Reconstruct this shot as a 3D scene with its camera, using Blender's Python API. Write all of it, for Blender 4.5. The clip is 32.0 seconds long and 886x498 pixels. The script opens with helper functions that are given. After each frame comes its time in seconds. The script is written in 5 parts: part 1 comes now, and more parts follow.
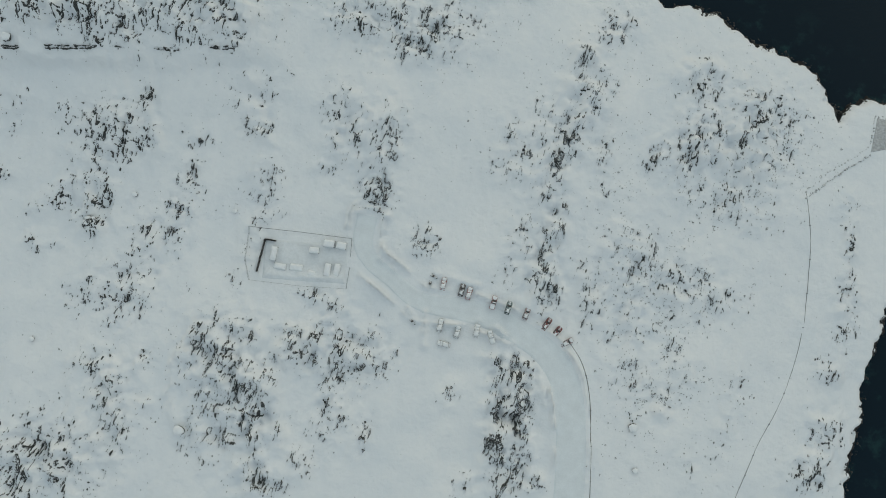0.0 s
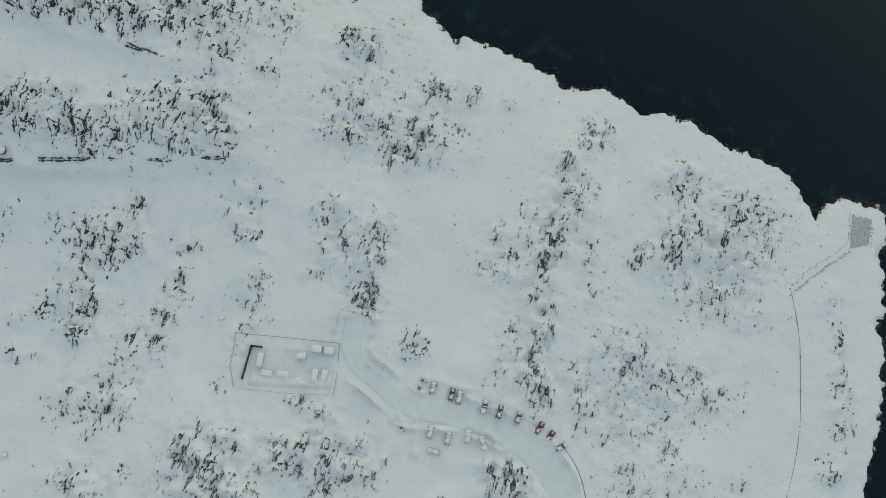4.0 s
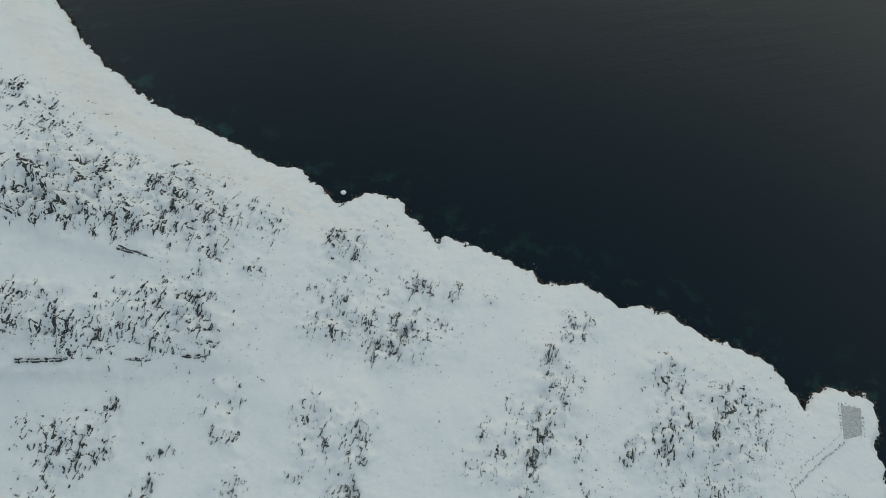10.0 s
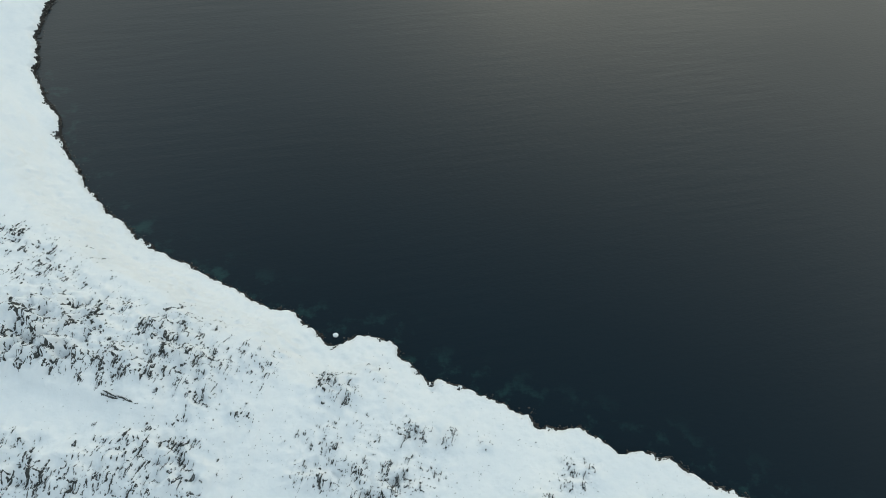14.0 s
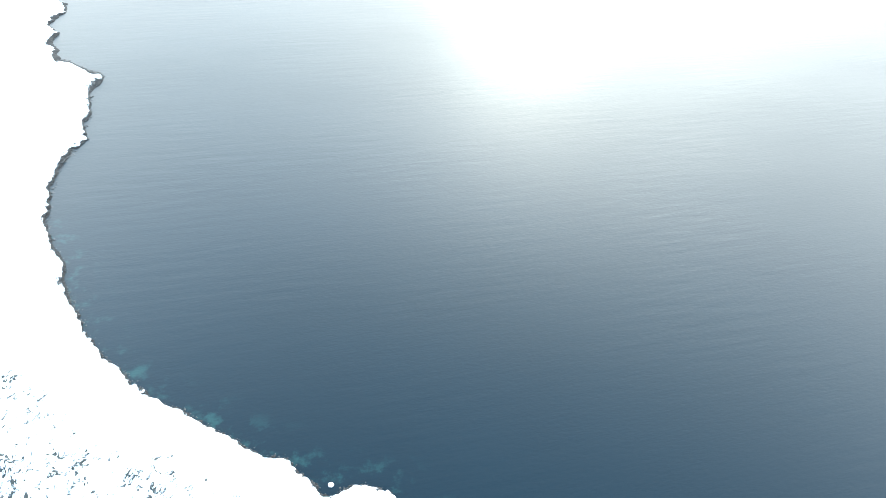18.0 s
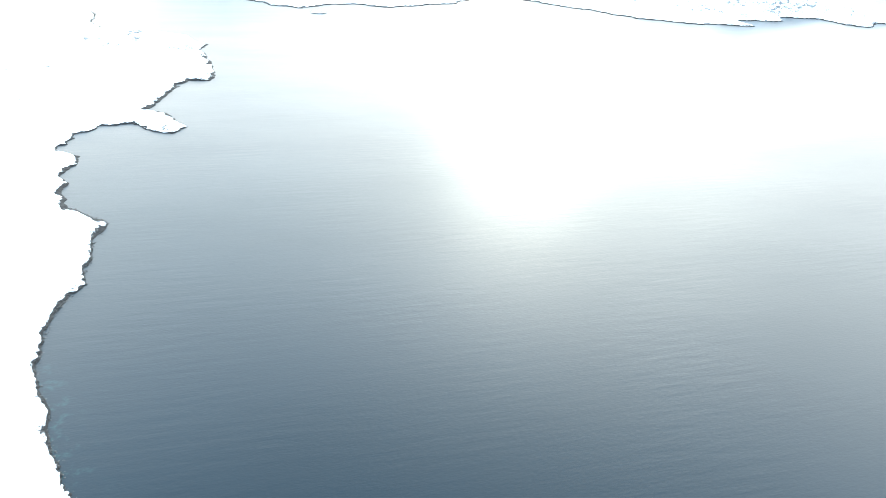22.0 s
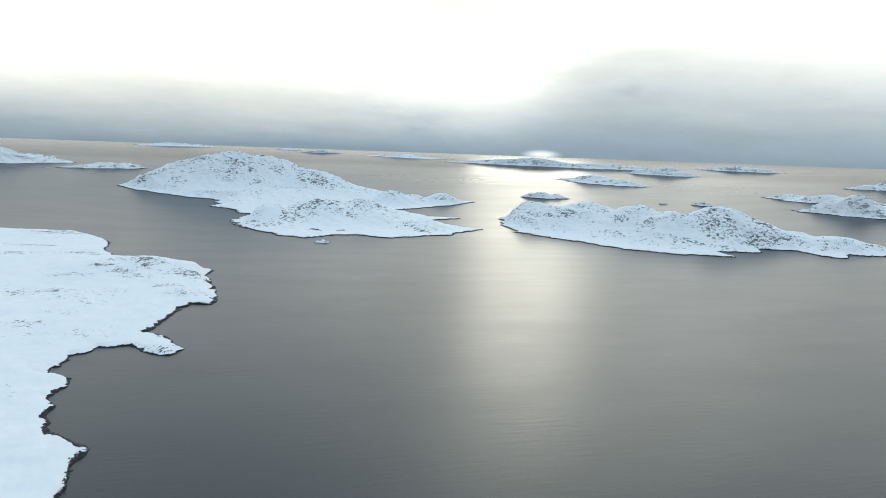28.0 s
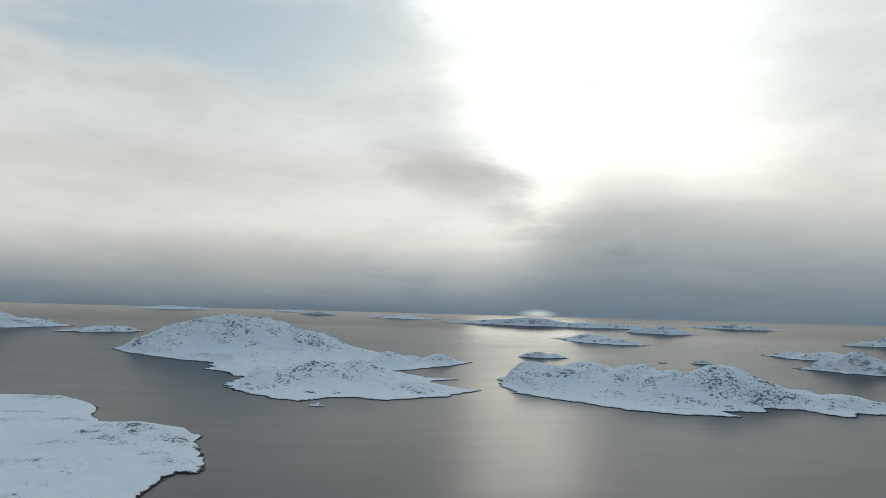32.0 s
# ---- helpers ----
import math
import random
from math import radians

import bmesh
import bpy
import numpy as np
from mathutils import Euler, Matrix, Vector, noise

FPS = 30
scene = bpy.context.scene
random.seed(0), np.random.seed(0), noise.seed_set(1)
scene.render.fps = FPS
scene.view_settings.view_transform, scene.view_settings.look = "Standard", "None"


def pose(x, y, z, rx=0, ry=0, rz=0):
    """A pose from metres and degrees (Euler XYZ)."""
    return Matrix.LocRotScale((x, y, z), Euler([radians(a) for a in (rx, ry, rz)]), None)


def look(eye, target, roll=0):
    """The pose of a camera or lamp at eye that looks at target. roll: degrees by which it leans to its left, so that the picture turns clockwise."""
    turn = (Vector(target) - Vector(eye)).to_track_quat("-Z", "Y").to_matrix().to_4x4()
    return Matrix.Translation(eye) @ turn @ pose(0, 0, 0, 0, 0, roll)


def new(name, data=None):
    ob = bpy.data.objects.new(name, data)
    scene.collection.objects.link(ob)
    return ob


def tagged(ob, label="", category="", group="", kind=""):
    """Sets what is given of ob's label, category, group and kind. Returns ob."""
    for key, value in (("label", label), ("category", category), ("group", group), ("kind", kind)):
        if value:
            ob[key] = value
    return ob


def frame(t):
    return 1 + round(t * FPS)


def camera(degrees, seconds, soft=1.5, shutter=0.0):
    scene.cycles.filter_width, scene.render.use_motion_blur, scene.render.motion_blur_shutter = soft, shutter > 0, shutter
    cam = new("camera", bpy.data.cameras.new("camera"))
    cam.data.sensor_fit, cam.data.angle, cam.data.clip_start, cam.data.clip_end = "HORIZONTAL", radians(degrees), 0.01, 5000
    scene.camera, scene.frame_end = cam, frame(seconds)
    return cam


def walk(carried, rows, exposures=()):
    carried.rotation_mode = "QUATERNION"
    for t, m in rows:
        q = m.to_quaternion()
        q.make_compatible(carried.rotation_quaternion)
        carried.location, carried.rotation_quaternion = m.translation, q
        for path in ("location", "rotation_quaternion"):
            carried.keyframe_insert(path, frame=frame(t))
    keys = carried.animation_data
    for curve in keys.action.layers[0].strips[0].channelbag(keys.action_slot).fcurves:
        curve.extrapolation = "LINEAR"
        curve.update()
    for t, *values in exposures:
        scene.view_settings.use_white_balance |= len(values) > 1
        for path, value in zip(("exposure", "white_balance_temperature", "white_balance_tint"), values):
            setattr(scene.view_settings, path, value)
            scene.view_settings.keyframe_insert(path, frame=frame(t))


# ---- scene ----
EYE_Z = 250.0


# ---- camera: it stands still in the air and tips up from the ground to the horizon ----
cam = camera(65.2, 32.0, soft=0.7)
PATH = [
    (0, 4.09, -0.00, 4.32), (0.5, 4.17, -0.18, 4.25), (1, 4.39, -0.32, 4.13), (1.5, 5.93, -0.48, 4.00),
    (2, 7.27, -0.57, 3.85), (2.5, 8.67, -0.64, 3.65), (3, 10.05, -0.72, 3.49), (3.5, 11.31, -0.78, 3.36),
    (5.5, 16.36, -0.96, 2.70), (6, 17.58, -1.01, 2.57), (6.5, 18.91, -1.07, 2.47), (7, 20.22, -1.12, 2.39),
    (7.5, 21.55, -1.17, 2.23), (8, 22.87, -1.21, 2.13), (8.5, 24.25, -1.28, 2.06), (9, 25.61, -1.37, 2.01),
    (9.5, 27.11, -1.57, 1.95), (10, 28.61, -1.81, 1.90), (10.5, 30.08, -2.05, 1.89), (11, 31.54, -2.32, 1.81),
    (11.5, 33.06, -2.52, 1.74), (12, 34.53, -2.49, 1.67), (12.5, 36.03, -2.40, 1.56), (13, 37.46, -2.37, 1.51),
    (13.5, 38.90, -2.19, 1.36), (14, 40.34, -2.15, 1.34), (14.5, 41.77, -2.09, 1.32), (16.5, 47.63, -1.82, 1.02),
    (17, 49.09, -1.91, 1.03), (17.5, 50.49, -1.80, 0.91), (18, 51.97, -1.75, 0.81), (18.5, 53.42, -1.62, 0.73),
    (19, 54.87, -1.50, 0.62), (19.5, 56.30, -1.49, 0.59), (20, 57.74, -1.42, 0.51), (20.5, 59.24, -1.56, 0.52),
    (21, 60.74, -1.56, 0.45), (21.5, 62.23, -1.61, 0.41), (22, 63.74, -1.65, 0.33), (22.5, 65.23, -1.70, 0.32),
    (23, 66.73, -1.66, 0.26), (23.5, 68.20, -1.71, 0.26), (24, 69.76, -1.67, 0.22), (24.5, 71.27, -1.73, 0.19),
    (25, 72.79, -1.72, 0.14), (25.5, 74.35, -1.73, 0.16), (27.5, 80.57, -1.75, 0.08), (28, 82.10, -2.02, 0.12),
    (28.5, 83.63, -2.17, 0.12), (29, 85.08, -2.15, 0.12), (29.5, 86.72, -2.06, 0.07), (30, 88.47, -1.89, -0.02),
    (30.5, 90.27, -1.71, -0.09), (31, 91.92, -1.65, -0.07), (31.5, 93.65, -1.57, -0.12), (32, 95.31, -1.53, -0.14),
]
EXPOSURES = [(0, -0.1, 7650, 5), (3.5, -0.1, 7650, 5), (6, -0.1, 7650, 5), (9, -0.06, 7600, 5), (12, 0.0, 7450, 4), (14, 0.42, 7230, 3), (16.5, 1.98, 6350, 3), (18, 2.82, 6310, 3),
             (19, 3.06, 6330, 3), (21, 2.84, 6340, 3), (23, 2.32, 6360, 4), (25, 1.68, 6400, 4), (27.5, 0.64, 6520, 5), (29, 0.35, 6540, 5), (30, 0.17, 6530, 5), (31, -0.06, 6500, 5), (32, -0.38, 6460, 5)]
walk(cam, [(t, pose(0, 0, EYE_Z, rx, ry, rz)) for t, rx, ry, rz in PATH], EXPOSURES)

# ---- nodes ----


class Nodes:
    """Shortcuts for building a node tree."""

    def __init__(self, tree):
        self.tree = tree
        tree.nodes.clear()

    def add(self, kind, **settings):
        node = self.tree.nodes.new(kind)
        for key, value in settings.items():
            if key == "operation":
                node.operation = value
            elif key == "data_type":
                node.data_type = value
            elif key == "blend_type":
                node.blend_type = value
            elif key == "attribute_name":
                node.attribute_name = value
        return node

    def put(self, socket, value):
        if isinstance(value, bpy.types.NodeSocket):
            self.tree.links.new(value, socket)
        elif value is not None:
            socket.default_value = value

    def math(self, operation, a, b=None, c=None, clamp=False):
        n = self.add("ShaderNodeMath", operation=operation)
        n.use_clamp = clamp
        for socket, value in zip(n.inputs, (a, b, c)):
            self.put(socket, value)
        return n.outputs[0]

    def vector(self, operation, a, b=None):
        n = self.add("ShaderNodeVectorMath", operation=operation)
        self.put(n.inputs[0], a)
        self.put(n.inputs[1], b)
        return n.outputs["Value" if operation == "DOT_PRODUCT" else "Vector"]

    def mix(self, fac, a, b, blend="MIX"):
        n = self.add("ShaderNodeMix", data_type="RGBA", blend_type=blend)
        self.put(n.inputs[0], fac)
        self.put(n.inputs[6], a)
        self.put(n.inputs[7], b)
        return n.outputs[2]

    def noise(self, where, scale, detail=4, rough=0.55, stretch=None):
        if stretch:
            m = self.add("ShaderNodeMapping")
            self.put(m.inputs["Vector"], where)
            m.vector_type = "TEXTURE"
            m.inputs["Scale"].default_value = [1 / v for v in stretch[:3]]
            m.inputs["Rotation"].default_value = (0, 0, stretch[3] if len(stretch) > 3 else 0)
            where = m.outputs[0]
        n = self.add("ShaderNodeTexNoise")
        self.put(n.inputs["Vector"], where)
        n.inputs["Scale"].default_value, n.inputs["Detail"].default_value, n.inputs["Roughness"].default_value = scale, detail, rough
        return n.outputs[0]

    def steps(self, fac, stops, smooth=False):
        n = self.add("ShaderNodeValToRGB")
        self.put(n.inputs[0], fac)
        n.color_ramp.interpolation = "EASE" if smooth else "LINEAR"
        e = n.color_ramp.elements
        while len(e) < len(stops):
            e.new(0.5)
        for el, (p, c) in zip(e, stops):
            el.position, el.color = p, (*(c if isinstance(c, tuple) else (c, c, c)), 1)
        return n.outputs[0]

    def between(self, v, lo, hi):
        n = self.add("ShaderNodeMapRange")
        n.interpolation_type = "SMOOTHSTEP"
        self.put(n.inputs[0], v)
        n.inputs[1].default_value, n.inputs[2].default_value = lo, hi
        return n.outputs[0]


def material(name):
    m = bpy.data.materials.new(name)
    m.use_nodes = True
    k = Nodes(m.node_tree)
    out, shader = k.add("ShaderNodeOutputMaterial"), k.add("ShaderNodeBsdfPrincipled")
    k.tree.links.new(shader.outputs[0], out.inputs[0])
    where = k.add("ShaderNodeTexCoord").outputs["Object"]
    return m, k, shader, where


# ---- sky and sun: broken cloud, brightest round a veiled sun low over the sea ----
SUN_AZ, SUN_EL = radians(7), radians(14)
SUN = Vector((math.sin(SUN_AZ) * math.cos(SUN_EL), math.cos(SUN_AZ) * math.cos(SUN_EL), math.sin(SUN_EL)))
world = bpy.data.worlds.new("sky")
scene.world = world
world.use_nodes = True
k = Nodes(world.node_tree)
out, ground_light = k.add("ShaderNodeOutputWorld"), k.add("ShaderNodeBackground")
k.tree.links.new(ground_light.outputs[0], out.inputs[0])
way = k.add("ShaderNodeTexCoord").outputs["Generated"]
parts = k.add("ShaderNodeSeparateXYZ")
k.put(parts.inputs[0], way)
clear = k.add("ShaderNodeTexSky")
clear.sky_type, clear.sun_disc, clear.sun_elevation, clear.sun_rotation = "NISHITA", False, SUN_EL, SUN_AZ
blue = k.vector("MULTIPLY", clear.outputs[0], (0.11, 0.11, 0.11))
# bearing from north and height over the horizon, in degrees
east = k.math("DEGREES", k.math("ARCTAN2", parts.outputs[0], parts.outputs[1]))
up = k.math("DEGREES", k.math("ARCSINE", parts.outputs[2]))
ahead = k.between(parts.outputs[1], 0.0, 0.35)
wisps = k.noise(way, 3.2, 8, 0.6, (1.0, 1.0, 4.0))
puffs = k.noise(way, 9.0, 9, 0.64, (0.8, 0.8, 1.8))
veil = k.noise(way, 2.0, 6, 0.55, (1.0, 1.0, 7.0))
ragged = k.math("MULTIPLY_ADD", puffs, 0.45, k.math("MULTIPLY", wisps, 0.55))
fray = k.math("SUBTRACT", ragged, 0.5)
# a low dark bank, more than twice as high towards the east, under a pale deck
bank = k.math("MULTIPLY_ADD", k.between(east, 3.0, 14.0), 4.3, 3.9)
bank = k.math("MULTIPLY_ADD", k.between(east, 16.0, 36.0), -1.6, bank)
level = k.math("DIVIDE", k.math("MULTIPLY_ADD", fray, 5.5, up), bank)
low = k.steps(k.math("MULTIPLY", level, 0.5), [(0.0, (0.185, 0.24, 0.30)), (0.13, (0.26, 0.315, 0.37)), (0.30, (0.42, 0.46, 0.49)), (0.52, (0.64, 0.645, 0.64)), (0.75, (0.90, 0.875, 0.825)), (1.0, (1.02, 0.995, 0.95))])
high = k.steps(k.math("DIVIDE", up, 90.0), [(0.06, (1.02, 0.995, 0.95)), (0.125, (0.955, 0.945, 0.925)), (0.2, (0.94, 0.955, 0.96)), (0.28, (0.95, 0.98, 1.0)), (0.38, (0.84, 0.92, 0.98)), (0.52, (0.57, 0.69, 0.81)), (0.7, (0.49, 0.60, 0.71)), (1.0, (0.52, 0.60, 0.68))])
deck = k.mix(k.between(level, 1.2, 2.4), low, high)


def mass(x, z, wide, tall, lean, soft, torn):
    """A ragged-edged cloud or gap round a place in the sky: 1 inside, 0 outside."""
    dx, dz = k.math("SUBTRACT", east, x), k.math("SUBTRACT", up, z)
    u = k.math("DIVIDE", dx, wide)
    v = k.math("DIVIDE", k.math("MULTIPLY_ADD", dx, -lean, dz), tall)
    r = k.math("SQRT", k.math("ADD", k.math("MULTIPLY", u, u), k.math("MULTIPLY", v, v)))
    r = k.math("MULTIPLY_ADD", fray, torn, r)
    return k.math("MULTIPLY", k.math("SUBTRACT", 1.0, k.between(r, 1.0 - soft, 1.0 + soft)), ahead)


# the lit breach in the cloud opens out upwards from a narrow foot over the bank
west_edge = k.math("MAXIMUM", k.math("MULTIPLY_ADD", up, -0.62, 11.5), -7.0)
inside = k.math("MULTIPLY_ADD", fray, 16.0, k.math("SUBTRACT", east, west_edge))
outside = k.math("MULTIPLY_ADD", fray, 14.0, k.math("SUBTRACT", 26.0, east))
breach = k.math("MULTIPLY", k.between(inside, -3.0, 3.5), k.between(outside, -5.0, 6.0))
breach = k.math("MULTIPLY", k.math("MULTIPLY", breach, k.between(level, 0.85, 1.6)), k.math("SUBTRACT", 1.0, k.between(up, 24.0, 42.0)))
facing = k.math("MAXIMUM", k.vector("DOT_PRODUCT", way, tuple(SUN)), 0.0)
lit = k.math("MULTIPLY_ADD", k.math("POWER", facing, 9.0), 0.10, k.math("MULTIPLY", k.math("MULTIPLY", breach, ahead), 0.47))
lit = k.math("MULTIPLY", lit, k.between(level, 0.3, 1.5))
lit = k.math("ADD", lit, k.math("MULTIPLY", mass(7.9, 0.15, 1.0, 0.24, 0.0, 0.95, 2.5), 0.5))
warm = k.add("ShaderNodeCombineXYZ")
k.put(warm.inputs[0], lit)
k.put(warm.inputs[1], k.math("MULTIPLY", lit, 0.97))
k.put(warm.inputs[2], k.math("MULTIPLY", lit, 0.88))
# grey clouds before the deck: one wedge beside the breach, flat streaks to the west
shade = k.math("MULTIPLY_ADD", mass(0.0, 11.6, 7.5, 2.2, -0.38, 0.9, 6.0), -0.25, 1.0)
shade = k.math("MULTIPLY", shade, k.math("MULTIPLY_ADD", mass(-20.0, 10.5, 17.0, 2.4, 0.03, 0.9, 5.0), -0.10, 1.0))
shade = k.math("MULTIPLY", shade, k.math("MULTIPLY_ADD", k.between(veil, 0.40, 0.68), -0.10, 1.03))
shade = k.math("MULTIPLY", shade, k.math("MULTIPLY_ADD", k.between(puffs, 0.42, 0.70), -0.12, 1.03))
shade = k.math("MULTIPLY", shade, k.math("MULTIPLY_ADD", k.between(east, -22.0, -2.0), 0.08, 0.92))
# the deck is thicker and bluer away from the sun
turned = k.between(parts.outputs[1], -0.7, 0.7)
thick = k.mix(turned, (0.56, 0.655, 0.77, 1), (1.0, 1.0, 1.0, 1))
clouds = k.vector("MULTIPLY", k.vector("MULTIPLY", k.vector("ADD", deck, warm.outputs[0]), shade), thick)
gaps = k.math("MULTIPLY", mass(-18.0, 22.5, 15.0, 4.5, 0.02, 0.95, 6.0), 0.75)
pale = k.mix(0.6, blue, (0.52, 0.70, 0.84, 1))
k.put(ground_light.inputs[0], k.mix(gaps, k.mix(k.math("MULTIPLY", mass(-40.0, 44.0, 38.0, 15.0, 0.0, 0.8, 3.0), 0.5), clouds, (0.40, 0.56, 0.74, 1)), pale))
ground_light.inputs[1].default_value = 1.0

sun = new("sun", bpy.data.lights.new("sun", "SUN"))
sun.data.energy, sun.data.angle, sun.data.color = 0.06, radians(10), (1.0, 0.93, 0.78)
sun.matrix_world = look(SUN * 100, (0, 0, 0))

# ---- materials ----


def snow_and_rock(name, patch, strength=1.0, dark=0.92):
    """Snow over dark rock: bare below the tide line and where the rock attribute lets it through."""
    m, k, shader, where = material(name)
    where = k.add("ShaderNodeNewGeometry").outputs["Position"]
    spot = k.add("ShaderNodeSeparateXYZ")
    k.put(spot.inputs[0], where)
    above = k.add("ShaderNodeAttribute", attribute_name="above").outputs["Fac"]
    drift = k.noise(where, 0.035, 5, 0.6)
    grain = k.noise(where, 0.6, 4, 0.6)
    snow = k.steps(drift, [(0.3, (0.79, 0.82, 0.85)), (0.7, (0.86, 0.87, 0.88))])
    snow = k.mix(k.math("MULTIPLY", k.between(grain, 0.35, 0.75), 0.12), snow, (0.70, 0.74, 0.78, 1))
    stone = k.steps(k.noise(where, 0.8, 5, 0.65), [(0.3, (0.014, 0.016, 0.018)), (0.6, (0.042, 0.046, 0.048)), (0.8, (0.10, 0.10, 0.10))])
    wet = k.steps(k.noise(where, 0.4, 5, 0.65), [(0.35, (0.009, 0.009, 0.010)), (0.7, (0.036, 0.034, 0.033))])
    edge = k.noise(where, 0.14, 6, 0.7)
    tide = k.add("ShaderNodeAttribute", attribute_name="tide").outputs["Fac"]
    line = k.math("MULTIPLY", k.math("MULTIPLY_ADD", edge, 2.4, -0.25), tide)
    bare = k.math("SUBTRACT", 1.0, k.between(k.math("SUBTRACT", above, line), -0.15, 0.15))
    amount = k.add("ShaderNodeAttribute", attribute_name="rock").outputs["Fac"]
    streak = k.noise(where, 1.0 / patch, 6, 0.75, (1.0, 0.45, 2.0, -0.3))
    clump = k.noise(where, 0.22 / patch, 4, 0.6)
    fleck = k.math("MULTIPLY_ADD", clump, 0.25, k.math("MULTIPLY", streak, 0.75))
    through_snow = k.between(k.math("ADD", fleck, k.math("MULTIPLY", amount, 0.125 * strength)), 0.588, 0.618)
    through_snow = k.math("MULTIPLY", through_snow, k.between(amount, 0.02, 0.2))
    mask = k.math("MAXIMUM", bare, through_snow)
    k.put(shader.inputs["Base Color"], k.mix(bare, k.mix(k.math("MULTIPLY", through_snow, dark), snow, stone), wet))
    k.put(shader.inputs["Roughness"], k.math("MULTIPLY_ADD", mask, 0.15, 0.6))
    bump = k.add("ShaderNodeBump")
    bump.inputs["Strength"].default_value, bump.inputs["Distance"].default_value = 0.65, 0.75
    k.put(bump.inputs["Height"], k.math("ADD", k.math("MULTIPLY", k.noise(where, 0.25, 5, 0.6), 1.2), k.math("MULTIPLY", grain, 0.5)))
    k.put(shader.inputs["Normal"], bump.outputs[0])
    shader.inputs["Specular IOR Level"].default_value = 0.2
    return m


def plain(name, colour, rough=0.6, metal=0.0, scale=3.0, vary=0.25, relief=0.0):
    """A worn surface: colour that varies at two scales, and fine relief."""
    m, k, shader, where = material(name)
    big, fine = k.noise(where, scale, 4), k.noise(where, scale * 9, 3, 0.6)
    v = k.math("ADD", k.math("MULTIPLY", big, 0.6), k.math("MULTIPLY", fine, 0.4))
    lo, hi = tuple(c * (1 - vary) for c in colour), tuple(min(1, c * (1 + vary)) for c in colour)
    k.put(shader.inputs["Base Color"], k.steps(v, [(0.3, lo), (0.7, hi)]))
    k.put(shader.inputs["Roughness"], k.math("MULTIPLY_ADD", fine, 0.2, rough - 0.1))
    shader.inputs["Metallic"].default_value = metal
    if relief:
        bump = k.add("ShaderNodeBump")
        bump.inputs["Strength"].default_value, bump.inputs["Distance"].default_value = 0.6, relief
        k.put(bump.inputs["Height"], v)
        k.put(shader.inputs["Normal"], bump.outputs[0])
    return m


SNOW_LAND = snow_and_rock("snow_on_shore_rock", 4.0)
# a lower last value pales the island rock: haze put into its colour
SNOW_ISLAND = snow_and_rock("snow_on_island_rock", 10.0, 0.62, 0.82)
SNOW_FAR = snow_and_rock("snow_on_far_rock", 22.0, 0.6, 0.6)


def snowy_rock():
    """Dark gneiss whose flatter faces and cracks hold snow."""
    m, k, shader, where = material("dark_gneiss")
    face = k.add("ShaderNodeSeparateXYZ")
    k.put(face.inputs[0], k.add("ShaderNodeNewGeometry").outputs["Normal"])
    stone = k.steps(k.noise(where, 1.1, 6, 0.7), [(0.3, (0.018, 0.021, 0.021)), (0.55, (0.055, 0.061, 0.060)), (0.8, (0.15, 0.15, 0.14))])
    lie = k.math("MULTIPLY_ADD", k.noise(where, 2.6, 4, 0.65), 0.9, face.outputs[2])
    held = k.between(lie, 1.16, 1.36)
    k.put(shader.inputs["Base Color"], k.mix(held, stone, (0.80, 0.82, 0.84, 1)))
    shader.inputs["Roughness"].default_value = 0.8
    bump = k.add("ShaderNodeBump")
    bump.inputs["Strength"].default_value, bump.inputs["Distance"].default_value = 0.6, 0.15
    k.put(bump.inputs["Height"], k.noise(where, 3.0, 5, 0.7))
    k.put(shader.inputs["Normal"], bump.outputs[0])
    return m


ROCK = snowy_rock()
WET_ROCK = plain("wet_black_rock", (0.022, 0.022, 0.022), 0.45, 0, 0.9, 0.5, 0.1)
SNOW_CAP = plain("fresh_snow", (0.83, 0.85, 0.87), 0.6, 0, 1.5, 0.05, 0.03)
PACKED = plain("packed_snow", (0.745, 0.785, 0.81), 0.5, 0, 0.25, 0.08, 0.05)
TRODDEN = plain("trodden_snow", (0.745, 0.77, 0.79), 0.6, 0, 0.16, 0.13, 0.08)
GRAVEL = plain("grey_gravel", (0.46, 0.47, 0.48), 0.9, 0, 1.2, 0.45, 0.1)
GLASS = plain("dark_glass", (0.045, 0.05, 0.053), 0.12, 0, 2.0, 0.2)
RUBBER = plain("black_rubber", (0.02, 0.02, 0.02), 0.8, 0, 6.0, 0.2)
PIPE = plain("weathered_pipe", (0.17, 0.165, 0.16), 0.7, 0, 0.6, 0.6)
STEEL = plain("grey_steel", (0.20, 0.21, 0.22), 0.45, 0.6, 4.0, 0.2)
TIMBER = plain("tarred_timber", (0.035, 0.032, 0.03), 0.8, 0, 2.0, 0.4, 0.03)
PANEL = plain("pale_panel", (0.60, 0.63, 0.64), 0.5, 0, 1.0, 0.1)
LAMP = plain("clear_lamp", (0.55, 0.55, 0.52), 0.2, 0, 5.0, 0.1)


